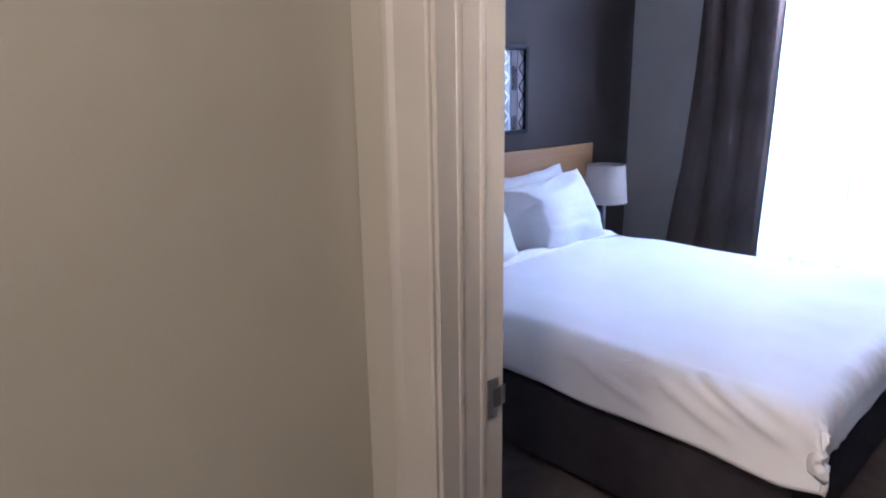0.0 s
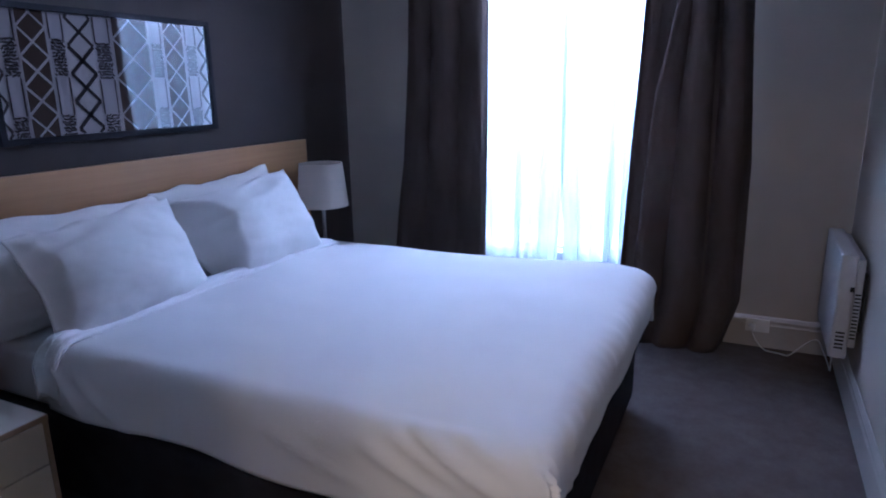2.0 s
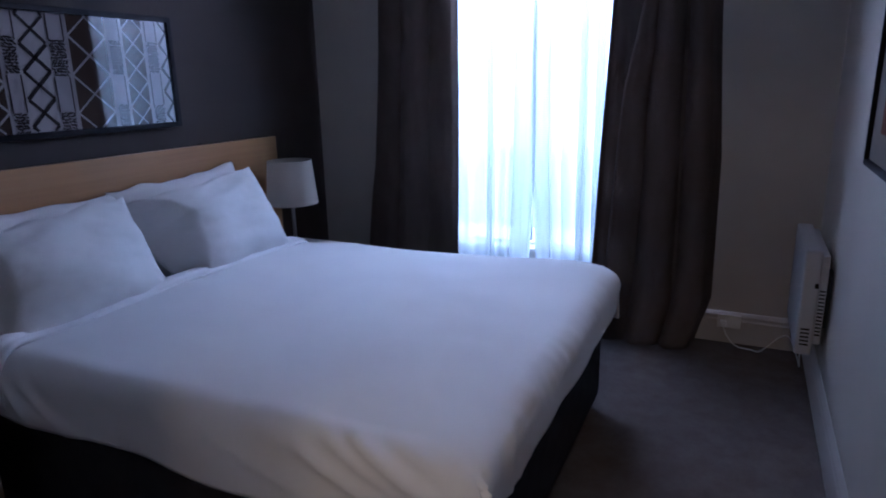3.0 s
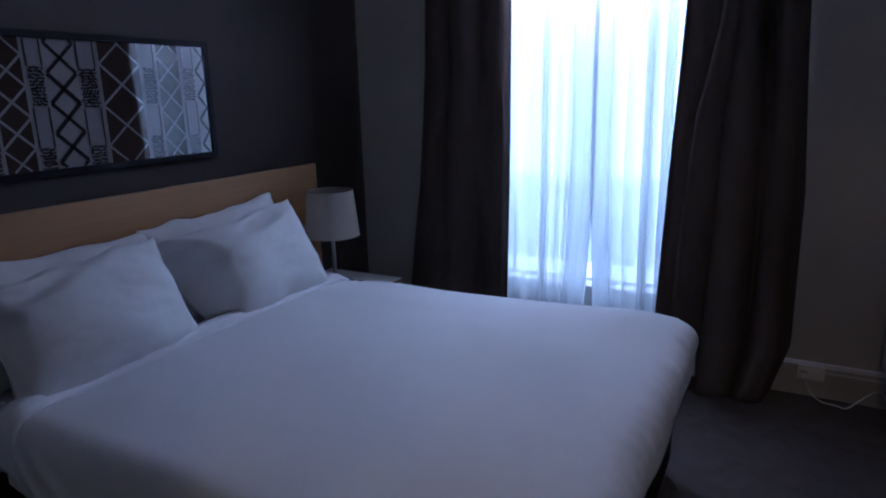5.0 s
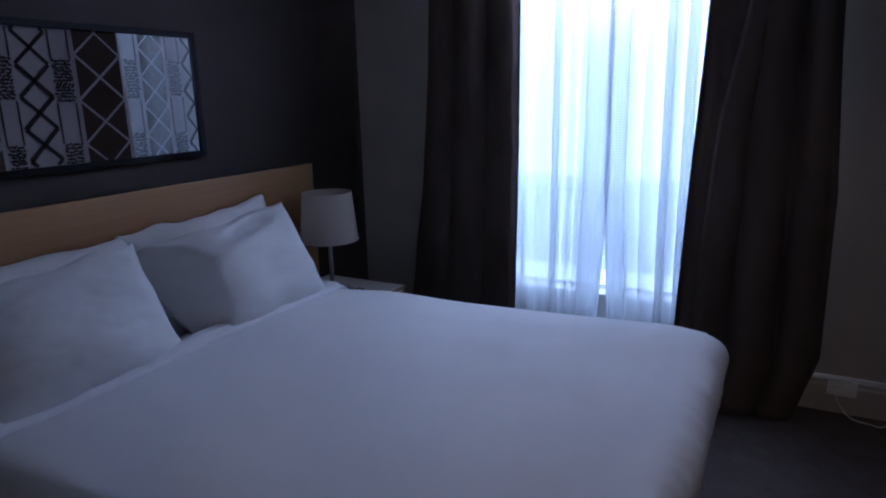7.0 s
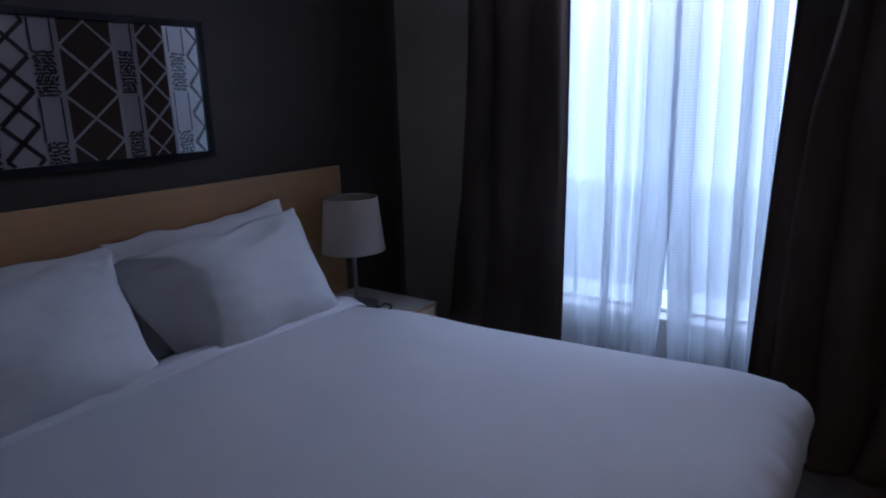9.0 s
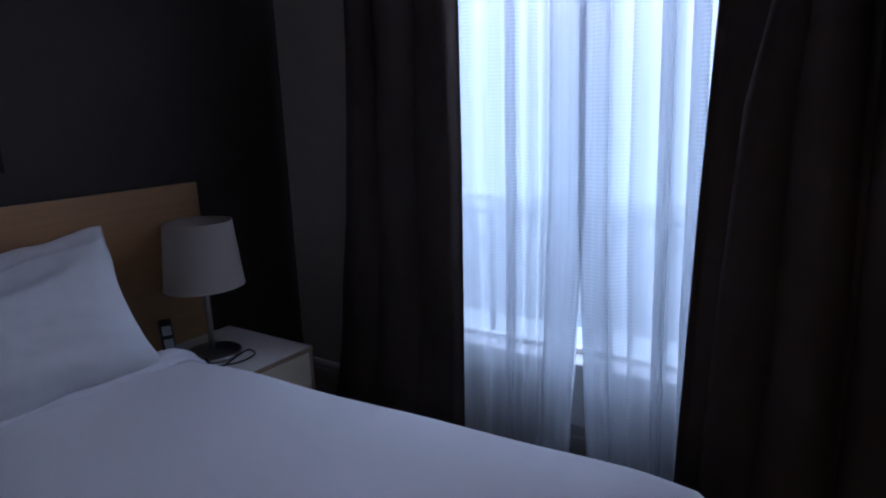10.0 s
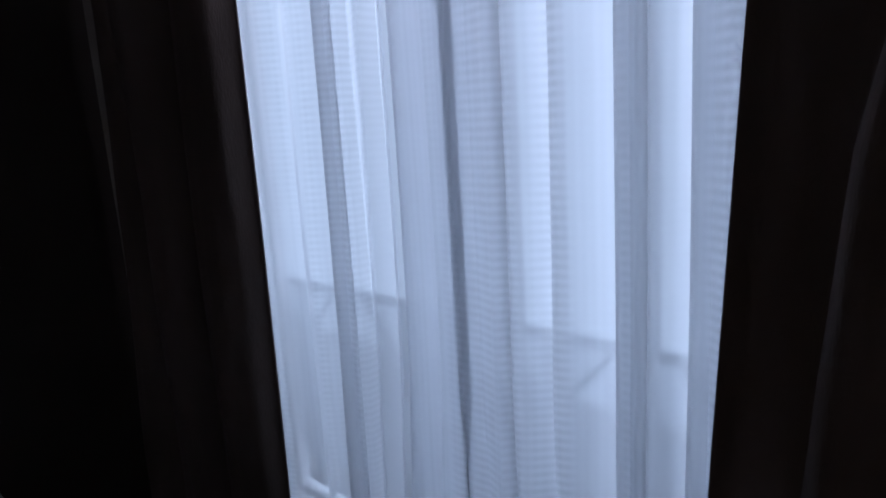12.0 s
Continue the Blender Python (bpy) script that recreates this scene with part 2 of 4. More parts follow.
def lathe(rows, seg=48, cx=0.0, cy=0.0, capped=True):
    """A turned shape from (radius, height) rows."""
    bm = bmesh.new()
    rings = [[bm.verts.new((cx + r * math.cos(a), cy + r * math.sin(a), z)) for a in (2 * math.pi * k / seg for k in range(seg))] for r, z in rows]
    for a, b in zip(rings, rings[1:]):
        for k in range(seg):
            bm.faces.new((a[k], a[(k + 1) % seg], b[(k + 1) % seg], b[k]))
    for ring in (rings[0], rings[-1]) if capped else ():
        if (ring[0].co - ring[seg // 2].co).length > 1e-5:
            bm.faces.new(ring)
    return bm


def tube(points, radius, seg=8):
    """A round cord along a smooth line through the points."""
    P = [Vector(p) for p in points]
    path = []
    for i in range(len(P) - 1):
        a, b, c, d = P[max(i - 1, 0)], P[i], P[i + 1], P[min(i + 2, len(P) - 1)]
        for k in range(6):
            s = k / 6
            path.append(0.5 * (2 * b + (c - a) * s + (2 * a - 5 * b + 4 * c - d) * s * s + (3 * b - a - 3 * c + d) * s ** 3))
    path.append(P[-1])
    bm = bmesh.new()
    rings = []
    for i, p in enumerate(path):
        d = (path[min(i + 1, len(path) - 1)] - path[max(i - 1, 0)]).normalized()
        u = d.cross(Vector((0, 0, 1)) if abs(d.z) < 0.9 else Vector((1, 0, 0))).normalized()
        v = d.cross(u)
        rings.append([bm.verts.new(p + radius * (math.cos(q) * u + math.sin(q) * v)) for q in (2 * math.pi * k / seg for k in range(seg))])
    for a, b in zip(rings, rings[1:]):
        for k in range(seg):
            bm.faces.new((a[k], a[(k + 1) % seg], b[(k + 1) % seg], b[k]))
    bm.faces.new(rings[0])
    bm.faces.new(rings[-1])
    return bm


def sheet(rows):
    """A surface through rows of points."""
    bm = bmesh.new()
    vs = [[bm.verts.new(p) for p in row] for row in rows]
    for a, b in zip(vs, vs[1:]):
        for k in range(len(a) - 1):
            bm.faces.new((a[k], a[k + 1], b[k + 1], b[k]))
    return bm


def empty(name, label, category, group="", at=(0, 0, 0)):
    ob = new(name)
    ob.location = at
    ob.empty_display_size = 0.1
    return tagged(ob, label, category, group)


def put(ob, at, rz=0.0):
    ob.matrix_basis = pose(*at, 0, 0, rz)
    return ob


def smooth(e0, e1, x):
    s = min(max((x - e0) / (e1 - e0), 0.0), 1.0)
    return s * s * (3 - 2 * s)


# ---- the room ----
XW, YH, YR, XD, ZC = 3.60, 2.30, -0.68, 0.015, 2.60
WY0, WY1, WZ0, WZ1 = 0.0, 1.62, 0.425, 2.35
HX, HALL_BACK, HY0, HY1 = -0.12, -3.10, -1.6, 0.535


def structure(name, bm, mat, label, category):
    return tagged(mesh_object(name, bm, mat), label, category, kind="structure")


structure("floor", boxes((HX, XW + 0.05, YR - 0.05, YH + 0.05, -0.15, 0.0)), M_CARPET, "grey-brown short-pile carpet over the whole bedroom floor", "carpet")
structure("hall_floor", boxes((HALL_BACK, HX, HY0, HY1, -0.12, 0.0)), M_CARPET, "grey-brown carpet in the dim hallway", "carpet")
structure("ceiling", boxes((HX, XW + 0.05, YR - 0.05, YH + 0.05, ZC, ZC + 0.15)), M_CEIL, "flat white painted bedroom ceiling", "ceiling")
structure("hall_ceiling", boxes((HALL_BACK, HX, HY0, HY1, ZC, ZC + 0.12)), M_CEIL, "flat white painted hallway ceiling", "ceiling")
structure("wall_headboard", boxes((HX, XW + 0.13, YH, YH + 0.12, -0.12, ZC + 0.12)), M_DARK, "charcoal painted feature wall behind the bed", "wall")
structure("wall_window", boxes((XW, XW + 0.126, YR - 0.06, WY0, -0.10, ZC + 0.10), (XW, XW + 0.126, WY1, YH + 0.06, -0.10, ZC + 0.10), (XW, XW + 0.126, WY0, WY1, -0.10, WZ0), (XW, XW + 0.126, WY0, WY1, WZ1, ZC + 0.10)), M_WALL, "pale grey painted wall around the tall window", "wall")
structure("wall_heater", boxes((HX, XW + 0.13, YR - 0.12, YR, -0.12, ZC + 0.12)), M_WALL, "pale grey painted wall with the heater", "wall")
DY0, DY1, DZ = -0.47, 0.34, 2.05
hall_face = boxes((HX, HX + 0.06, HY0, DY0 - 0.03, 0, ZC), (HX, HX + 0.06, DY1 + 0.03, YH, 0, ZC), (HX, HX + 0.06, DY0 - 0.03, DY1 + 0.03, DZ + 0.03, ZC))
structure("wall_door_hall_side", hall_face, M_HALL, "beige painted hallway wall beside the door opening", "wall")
structure("wall_door", boxes((HX + 0.06, XD, YR, DY0 - 0.03, 0, ZC), (HX + 0.06, XD, DY1 + 0.03, YH, 0, ZC), (HX + 0.06, XD, DY0 - 0.03, DY1 + 0.03, DZ + 0.03, ZC)), M_WALL, "pale grey painted wall with the door opening", "wall")
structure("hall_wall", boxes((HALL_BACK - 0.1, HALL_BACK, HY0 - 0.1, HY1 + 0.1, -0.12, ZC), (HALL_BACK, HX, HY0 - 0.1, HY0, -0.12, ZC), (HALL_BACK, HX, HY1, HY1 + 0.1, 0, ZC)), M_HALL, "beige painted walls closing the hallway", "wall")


def door_frame():
    f = tagged(new("door_frame"), "cream gloss-painted door frame with moulded architrave", "door frame", kind="structure")
    for name, y0, y1 in (("jamb", DY1, DY1 + 0.03), ("jamb", DY0 - 0.03, DY0)):
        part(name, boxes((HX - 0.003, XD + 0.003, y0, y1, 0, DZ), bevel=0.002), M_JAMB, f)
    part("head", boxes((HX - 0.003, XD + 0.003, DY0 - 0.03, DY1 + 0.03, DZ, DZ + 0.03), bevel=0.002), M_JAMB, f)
    # moulded architraves on the hall side and the room side
    for x, s in ((HX, -1), (XD, 1)):
        for ya, yb in ((DY1 + 0.008, DY1 + 0.10), (DY0 - 0.008, DY0 - 0.10)):
            prof = [(0.0, 0.0), (0.009, 0.0), (0.012, 0.003), (0.014, 0.030), (0.016, 0.050), (0.018, 0.062), (0.024, 0.070), (0.025, 0.078), (0.024, 0.086), (0.018, 0.092), (0.0, 0.092)]
            d = 1 if yb > ya else -1
            rows = [[(x + s * a, ya + d * b, z) for a, b in prof] for z in (0.0, DZ + 0.05)]
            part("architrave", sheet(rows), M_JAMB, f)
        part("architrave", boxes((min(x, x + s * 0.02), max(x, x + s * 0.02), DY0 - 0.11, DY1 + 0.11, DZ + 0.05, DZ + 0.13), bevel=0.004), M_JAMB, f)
    for x in (HX + 0.042, HX + 0.090):
        prof = [(x + 0.007 * math.cos(a), DY1 - 0.0018 * math.sin(a)) for a in (math.pi * k / 8 for k in range(9))]
        part("bead", sheet([[(px, py, z) for px, py in prof] for z in (0.0, DZ)]), M_JAMB, f, "rounded bead on the door lining", True)
    plate = bmesh.new()
    box(plate, XD - 0.036, XD + 0.006, DY1 - 0.0025, DY1 + 0.0005, 0.965, 1.035)
    bmesh.ops.bevel(plate, geom=[e for e in plate.edges if abs((e.verts[0].co - e.verts[1].co).y) > 0.002 and e.verts[0].co.x > XD], offset=0.018, segments=5, affect="EDGES")
    pl = part("strike_plate", plate, M_NICKEL, f, "worn nickel strike plate")
    part("latch_hole", boxes((XD - 0.024, XD - 0.006, DY1 - 0.0035, DY1 - 0.002, 0.983, 1.017)), M_SLOT, pl)
    return f


door_frame()


def skirting(name, x0, x1, y0, y1, nx, ny, label):
    """A moulded board along a wall from (x0, y0) to (x1, y1); (nx, ny) points into the room."""
    prof = [(0.0, 0.0), (0.018, 0.0), (0.018, 0.125), (0.014, 0.135), (0.014, 0.15), (0.008, 0.165), (0.004, 0.172), (0.0, 0.172)]
    rows = [[(x + nx * a, y + ny * a, z + 0.001) for a, z in prof] for x, y in ((x0, y0), (x1, y1))]
    return structure(name, sheet(rows), M_TRIM, label, "skirting board")


skirting("baseboard_window", XW, XW, YR + 0.018, YH, -1, 0, "white painted moulded skirting under the window wall")
skirting("baseboard_heater", XD, XW - 0.018, YR, YR, 0, 1, "white painted moulded skirting below the heater")
skirting("baseboard_head", XD, XW - 0.018, YH, YH, 0, -1, "white painted moulded skirting behind the bed")
skirting("baseboard_door", XD, XD, DY1 + 0.11, YH - 0.018, 1, 0, "white painted moulded skirting beside the door")
skirting("baseboard_hall", HALL_BACK, HX, HY1, HY1, 0, -1, "white painted moulded skirting in the hallway")

# ---- outside ----
structure("ground", boxes((XW + 0.13, 400, -300, 300, -3.7, -3.6)), M_PAVE, "grey paving far below the window", "ground")
structure("backdrop", boxes((12.0, 12.1, -40, 40, -3.6, 60)), M_DAY, "plain bright overcast distance outside the window", "backdrop")


def window():
    w = tagged(new("window_1"), "tall white-framed window behind sheer curtains", "window", kind="structure")
    x0, x1 = XW + 0.088, XW + 0.122
    for y0, y1 in ((WY0, WY0 + 0.05), (WY1 - 0.05, WY1)):
        part("frame_stile", boxes((x0, x1, y0, y1, WZ0, WZ1), bevel=0.004), M_WINFRAME, w)
    part("frame_head", boxes((x0, x1, WY0 + 0.05, WY1 - 0.05, WZ1 - 0.06, WZ1), bevel=0.004), M_WINFRAME, w)
    part("bottom_rail", boxes((x0, x1, WY0 + 0.05, WY1 - 0.05, WZ0 + 0.003, WZ0 + 0.020), bevel=0.003), M_WINFRAME, w)
    for z0, z1, x in ((WZ0 + 0.020, WZ1 - 0.06, x0 + 0.02),):
        ya, yb = WY0 + 0.05, WY1 - 0.05
        pane("pane", [(x, yb, z0), (x, ya, z0), (x, ya, z1), (x, yb, z1)], M_GLASS, w)
    part("insect_screen", boxes((x1 - 0.006, x1 - 0.004, WY0 + 0.05, WY1 - 0.05, WZ0 + 0.10, 1.026)), M_SCREENMESH, w, "fine grey insect screen")
    part("sill", boxes((XW - 0.016, x0, WY0 + 0.002, WY1 - 0.002, WZ0 - 0.025, WZ0 + 0.003), bevel=0.006), M_WINFRAME, w, "white-painted deep window sill")
    part("apron", boxes((XW - 0.006, XW + 0.004, WY0, WY1, 0.174, WZ0 - 0.02)), M_WINFRAME, w, "white-painted panel below the sill")
    return w


window()


def balcony_rail():
    r = empty("balcony_railing", "black wrought-iron railing with crossed bars outside the window", "railing")
    x = 3.95
    part("top_rail", boxes((x - 0.010, x + 0.010, -0.6, 2.2, 0.902, 0.922), bevel=0.004), M_IRON, r)
    part("bottom_rail", boxes((x - 0.012, x + 0.012, -0.6, 2.2, 0.22, 0.24), bevel=0.003), M_IRON, r)
    for k in range(6):
        y = -0.45 + 0.46 * k
        part("post", boxes((x - 0.009, x + 0.009, y - 0.009, y + 0.009, 0.1, 0.90)), M_IRON, r)
        for d in (-1, 1):
            part("brace", tube([(x, y + d * 0.01, 0.72), (x, y + d * 0.07, 0.80), (x, y + d * 0.16, 0.90)], 0.0085, 6), M_IRON, r)
    part("slab", boxes((XW + 0.13, x + 0.1, -0.7, 2.3, -0.02, 0.10)), M_OUTWALL, r, "pale concrete balcony slab")
    return r


balcony_rail()

# ---- the bed ----
BX0, BX1, BY0, BY1 = 1.095, 2.625, 0.19, 2.215


def headboard():
    h = empty("headboard", "wide pale oak veneer headboard fixed behind the bed", "headboard")
    part("panel", boxes((0.67, 3.05, 2.235, 2.262, 0.08, 1.122), bevel=0.0025), M_OAK, h)
    part("back_batten", boxes((0.72, 0.80, 2.262, 2.30, 0.0, 1.05)), M_OAK_V, h)
    part("back_batten", boxes((2.92, 3.00, 2.262, 2.30, 0.0, 1.05)), M_OAK_V, h)
    return h


headboard()


def bed():
    b = empty("bed", "queen bed with black fabric base and white mattress", "bed", at=((BX0 + BX1) / 2, (BY0 + BY1) / 2, 0))
    m = Matrix.Translation(-b.location)

    def add(name, bm, mat, label="", sm=False):
        bmesh.ops.transform(bm, matrix=m, verts=bm.verts)
        return part(name, bm, mat, b, label, sm)
    bm = bmesh.new()
    box(bm, BX0, BX1, BY0, BY1, 0.05, 0.365, 0.03, 4)
    add("base", bm, M_BASE, "black fabric ensemble base", True)
    bm = bmesh.new()
    box(bm, BX0 + 0.004, BX1 - 0.004, BY0 + 0.004, BY1, 0.366, 0.585, 0.05, 5)
    add("mattress", bm, M_LINEN, "mattress in a white fitted sheet", True)
    for x in (BX0 + 0.07, BX1 - 0.07):
        for y in (BY0 + 0.10, 1.18, BY1 - 0.12):
            add("castor", lathe([(0.02, 0.0), (0.026, 0.006), (0.026, 0.03), (0.014, 0.036), (0.014, 0.052)], 16, x, y), M_CASTOR)
    return b


bed()


def quilt():
    """A doona over the mattress: level on top, rounded over three edges, tucked at the foot corners."""
    L, R, F, E = 1.045, 2.712, 0.118, 1.80
    top, r = 0.632, 0.085
    nx, ny = 150, 170
    creases = [(0.47, 0.63, 0.24, 0.545, 0.020, 0.016), (0.52, 0.61, 0.36, 0.545, 0.011, 0.013), (0.58, 0.57, 0.38, 0.485, 0.013, 0.018), (0.34, 0.63, 0.22, 0.60, 0.010, 0.012), (0.86, 0.56, 0.62, 0.47, 0.008, 0.020), (1.62, 0.56, 1.42, 0.43, 0.010, 0.02), (1.76, 0.58, 1.62, 0.45, 0.010, 0.018)]

    def hang(s, drop):
        """Along the cloth by s past the edge's start: (outward, downward)."""
        q = r * math.pi / 2
        if s <= 0:
            return 0.0, 0.0
        if s < q:
            a = s / r
            return r * math.sin(a), r * (1 - math.cos(a))
        return r, r + (s - q)
    rows = []
    for j in range(ny + 1):
        row = []
        v = j / ny
        for i in range(nx + 1):
            u = i / nx
            hem = 0.399 + 0.026 * smooth(1.8, 0.2, 1.8 - 1.7 * v) if u < 0.5 else 0.40
            drop = top - r - hem
            q = r * math.pi / 2
            side = q + drop
            wid = (R - r) - (L + r)
            a = -side + u * (wid + 2 * side)
            fhem = 0.455
            fside = q + top - r - fhem
            b = -fside + v * (E - (F + r) + fside)
            hx = max(-a, a - wid, 0.0)
            hy = max(-b, 0.0)
            ox, dx = hang(hx, drop)
            oy, dy = hang(hy, drop)
            sx = -1 if a < 0 else 1
            x = min(max(a, 0), wid) + L + r + sx * ox
            y = max(b, 0) + F + r - oy
            both = min(hx, hy)
            if both > 0:
                # corner: cut the square corner round
                ang = math.atan2(hy, hx)
                pull = min(1, max(hx, hy) / q)
                if sx < 0:
                    k = 1 + pull * (0.12 * math.exp(-((ang - 0.785) / 0.28) ** 2) - 0.34 * math.exp(-((ang - 1.08) / 0.085) ** 2))
                else:
                    k = 1 - 0.24 * pull * math.sin(2 * ang)
                x = (L + r if sx < 0 else R - r) + sx * ox * k
                y = F + r - oy * k
            z = top - max(dx, dy)
            if hx > 0 and hy > 0:
                z = top - max(dx, dy) - 0.012 * math.sin(2 * math.atan2(hy, hx))
            # softness on top: a slight crown, quilting swell and wrinkles
            inner = min(1.0, min(x - L, R - x, (y - F)) / 0.35)
            z += 0.012 * smooth(0, 1, inner) - 0.010 * smooth(1.45, 1.8, y)
            x -= 0.048 * smooth(0.65, 1.5, y) * smooth(1.95, 2.62, x)
            z += (0.008 + 0.022 * smooth(0.85, 0.40, y)) * math.exp(-((x - 2.52) / 0.17) ** 2) * smooth(0.12, 0.35, y) * smooth(1.78, 1.45, y)
            z -= 0.010 * smooth(1.3, 1.75, y) * smooth(2.1, 2.65, x)
            n = noise.noise(Vector((x * 2.2, y * 2.0, z * 2))) * 0.010 + noise.noise(Vector((x * 6, y * 5, z * 6 + 4))) * 0.0045
            over = smooth(q * 0.15, q * 0.95, max(hx, hy))
            z += n * (1 - over)
            if over > 0:
                fall = min(1.0, max(hx, hy) / side)
                wave = 0.010 * fall * math.sin(y * 9.0 + 1.2 * noise.noise(Vector((y * 2, 3, 1)))) if hx >= hy else 0.006 * fall * math.sin(x * 7.0)
                if hx >= hy:
                    x += sx * (n * 1.4 * over + wave)
                else:
                    y -= n * 1.4 * over + wave - 0.018 * fall
            if sx < 0 and hy > 0:
                near = math.exp(-((x - 1.13) / 0.09) ** 2 - ((z - 0.585) / 0.06) ** 2)
                y -= near * (0.016 * noise.noise(Vector((x * 26, z * 20, 3))) + 0.010)
                z += near * 0.008 * noise.noise(Vector((x * 22, y * 22, 9)))
            if hy > 0:
                # lumpy filling along the foot edge
                lump = math.exp(-((hy / q - 0.55) / 0.45) ** 2)
                puff = noise.noise(Vector((x * 9, 1.5, z * 5))) + 0.5 * noise.noise(Vector((x * 23, 4.0, z * 12)))
                y -= 0.012 * lump * puff
                z += 0.007 * lump * puff
            if sx < 0 and both > 0:
                # the corner is gathered into a tuft with two ears
                ang = math.atan2(hy, hx)
                tall = math.exp(-((z - 0.575) / 0.050) ** 2) * min(1.0, both / (0.35 * q))
                ear = 0.024 * math.exp(-((ang - 0.98) / 0.14) ** 2) + 0.022 * math.exp(-((ang - 0.52) / 0.15) ** 2) - 0.016 * math.exp(-((ang - 0.76) / 0.08) ** 2)
                x -= tall * ear * 0.75
                y -= tall * ear * 0.95
                z += tall * ear * 0.45
            if hy > 0:
                bunch = math.exp(-((x - 1.10) / 0.22) ** 2) * min(1.0, hy / q)
                y -= bunch * (0.014 * noise.noise(Vector((x * 17, z * 9, 5))) + 0.008 * noise.noise(Vector((x * 40, z * 16, 2))))
            if sx < 0 and hx > 0 and hy > 0:
                z += 0.045 * smooth(q * 0.8, side, max(hx, hy)) * math.sin(2 * math.atan2(hy, hx))
            if sx < 0 and hx > 0:
                for ya, za, yb, zb, amp, w in creases:
                    dyy, dzz = yb - ya, zb - za
                    ln = math.hypot(dyy, dzz)
                    tt = ((y - ya) * dyy + (z - za) * dzz) / ln
                    dd = ((y - ya) * dzz - (z - za) * dyy) / ln
                    if -0.08 < tt < ln + 0.08:
                        ridge = amp * math.exp(-(dd / w) ** 2) * smooth(-0.08, 0.05, tt) * smooth(ln + 0.08, ln - 0.06, tt)
                        x -= ridge
                        z += ridge * 0.6 * smooth(0.52, 0.62, z)
            row.append((x, y, z))
        rows.append(row)
    ob = mesh_object("quilt", sheet(rows), M_LINEN, True)
    s = ob.modifiers.new("thickness", "SOLIDIFY")
    s.thickness = 0.016
    s.offset = -1
    return tagged(ob, "smooth white cotton quilt with creased sides on the bed", "quilt")


quilt()


def top_sheet():
    rows = []
    r, fall, x0, x1 = 0.092, 0.10, 1.038, 2.672
    q = r * math.pi / 2
    span = (x1 - x0 - 2 * r) + 2 * (q + fall)
    for j in range(13):
        v = j / 12
        row = []
        for i in range(121):
            a = i / 120 * span - q - fall
            wid = x1 - x0 - 2 * r
            h = max(-a, a - wid, 0.0)
            sx = -1 if a < 0 else 1
            out, down = (r * math.sin(h / r), r * (1 - math.cos(h / r))) if h < q else (r, r + h - q)
            x = x0 + r + min(max(a, 0.0), wid) + sx * out
            u = (x - x0) / (x1 - x0)
            y = 1.725 + 0.115 * v + 0.02 * (u - 0.5) + 0.008 * noise.noise(Vector((x * 3, down * 6, 2))) + 0.05 * down
            z = 0.635 - 0.008 * smooth(2.1, 2.62, x) - down + 0.011 * math.sin(math.pi * v) ** 0.3 + 0.009 * smooth(0.36, 0.42, v) * smooth(1.0, 0.86, v) + 0.004 * noise.noise(Vector((x * 4, y * 9, 7)))
            row.append((x + 0.006 * noise.noise(Vector((y * 8, z * 8, 1))) * (1 if h > 0 else 0), y, z))
        rows.append(row)
    ob = mesh_object("folded_sheet", sheet(rows), M_LINEN, True)
    s = ob.modifiers.new("thickness", "SOLIDIFY")
    s.thickness = 0.012
    return tagged(ob, "white top sheet folded back over the quilt edge", "bed sheet")


top_sheet()


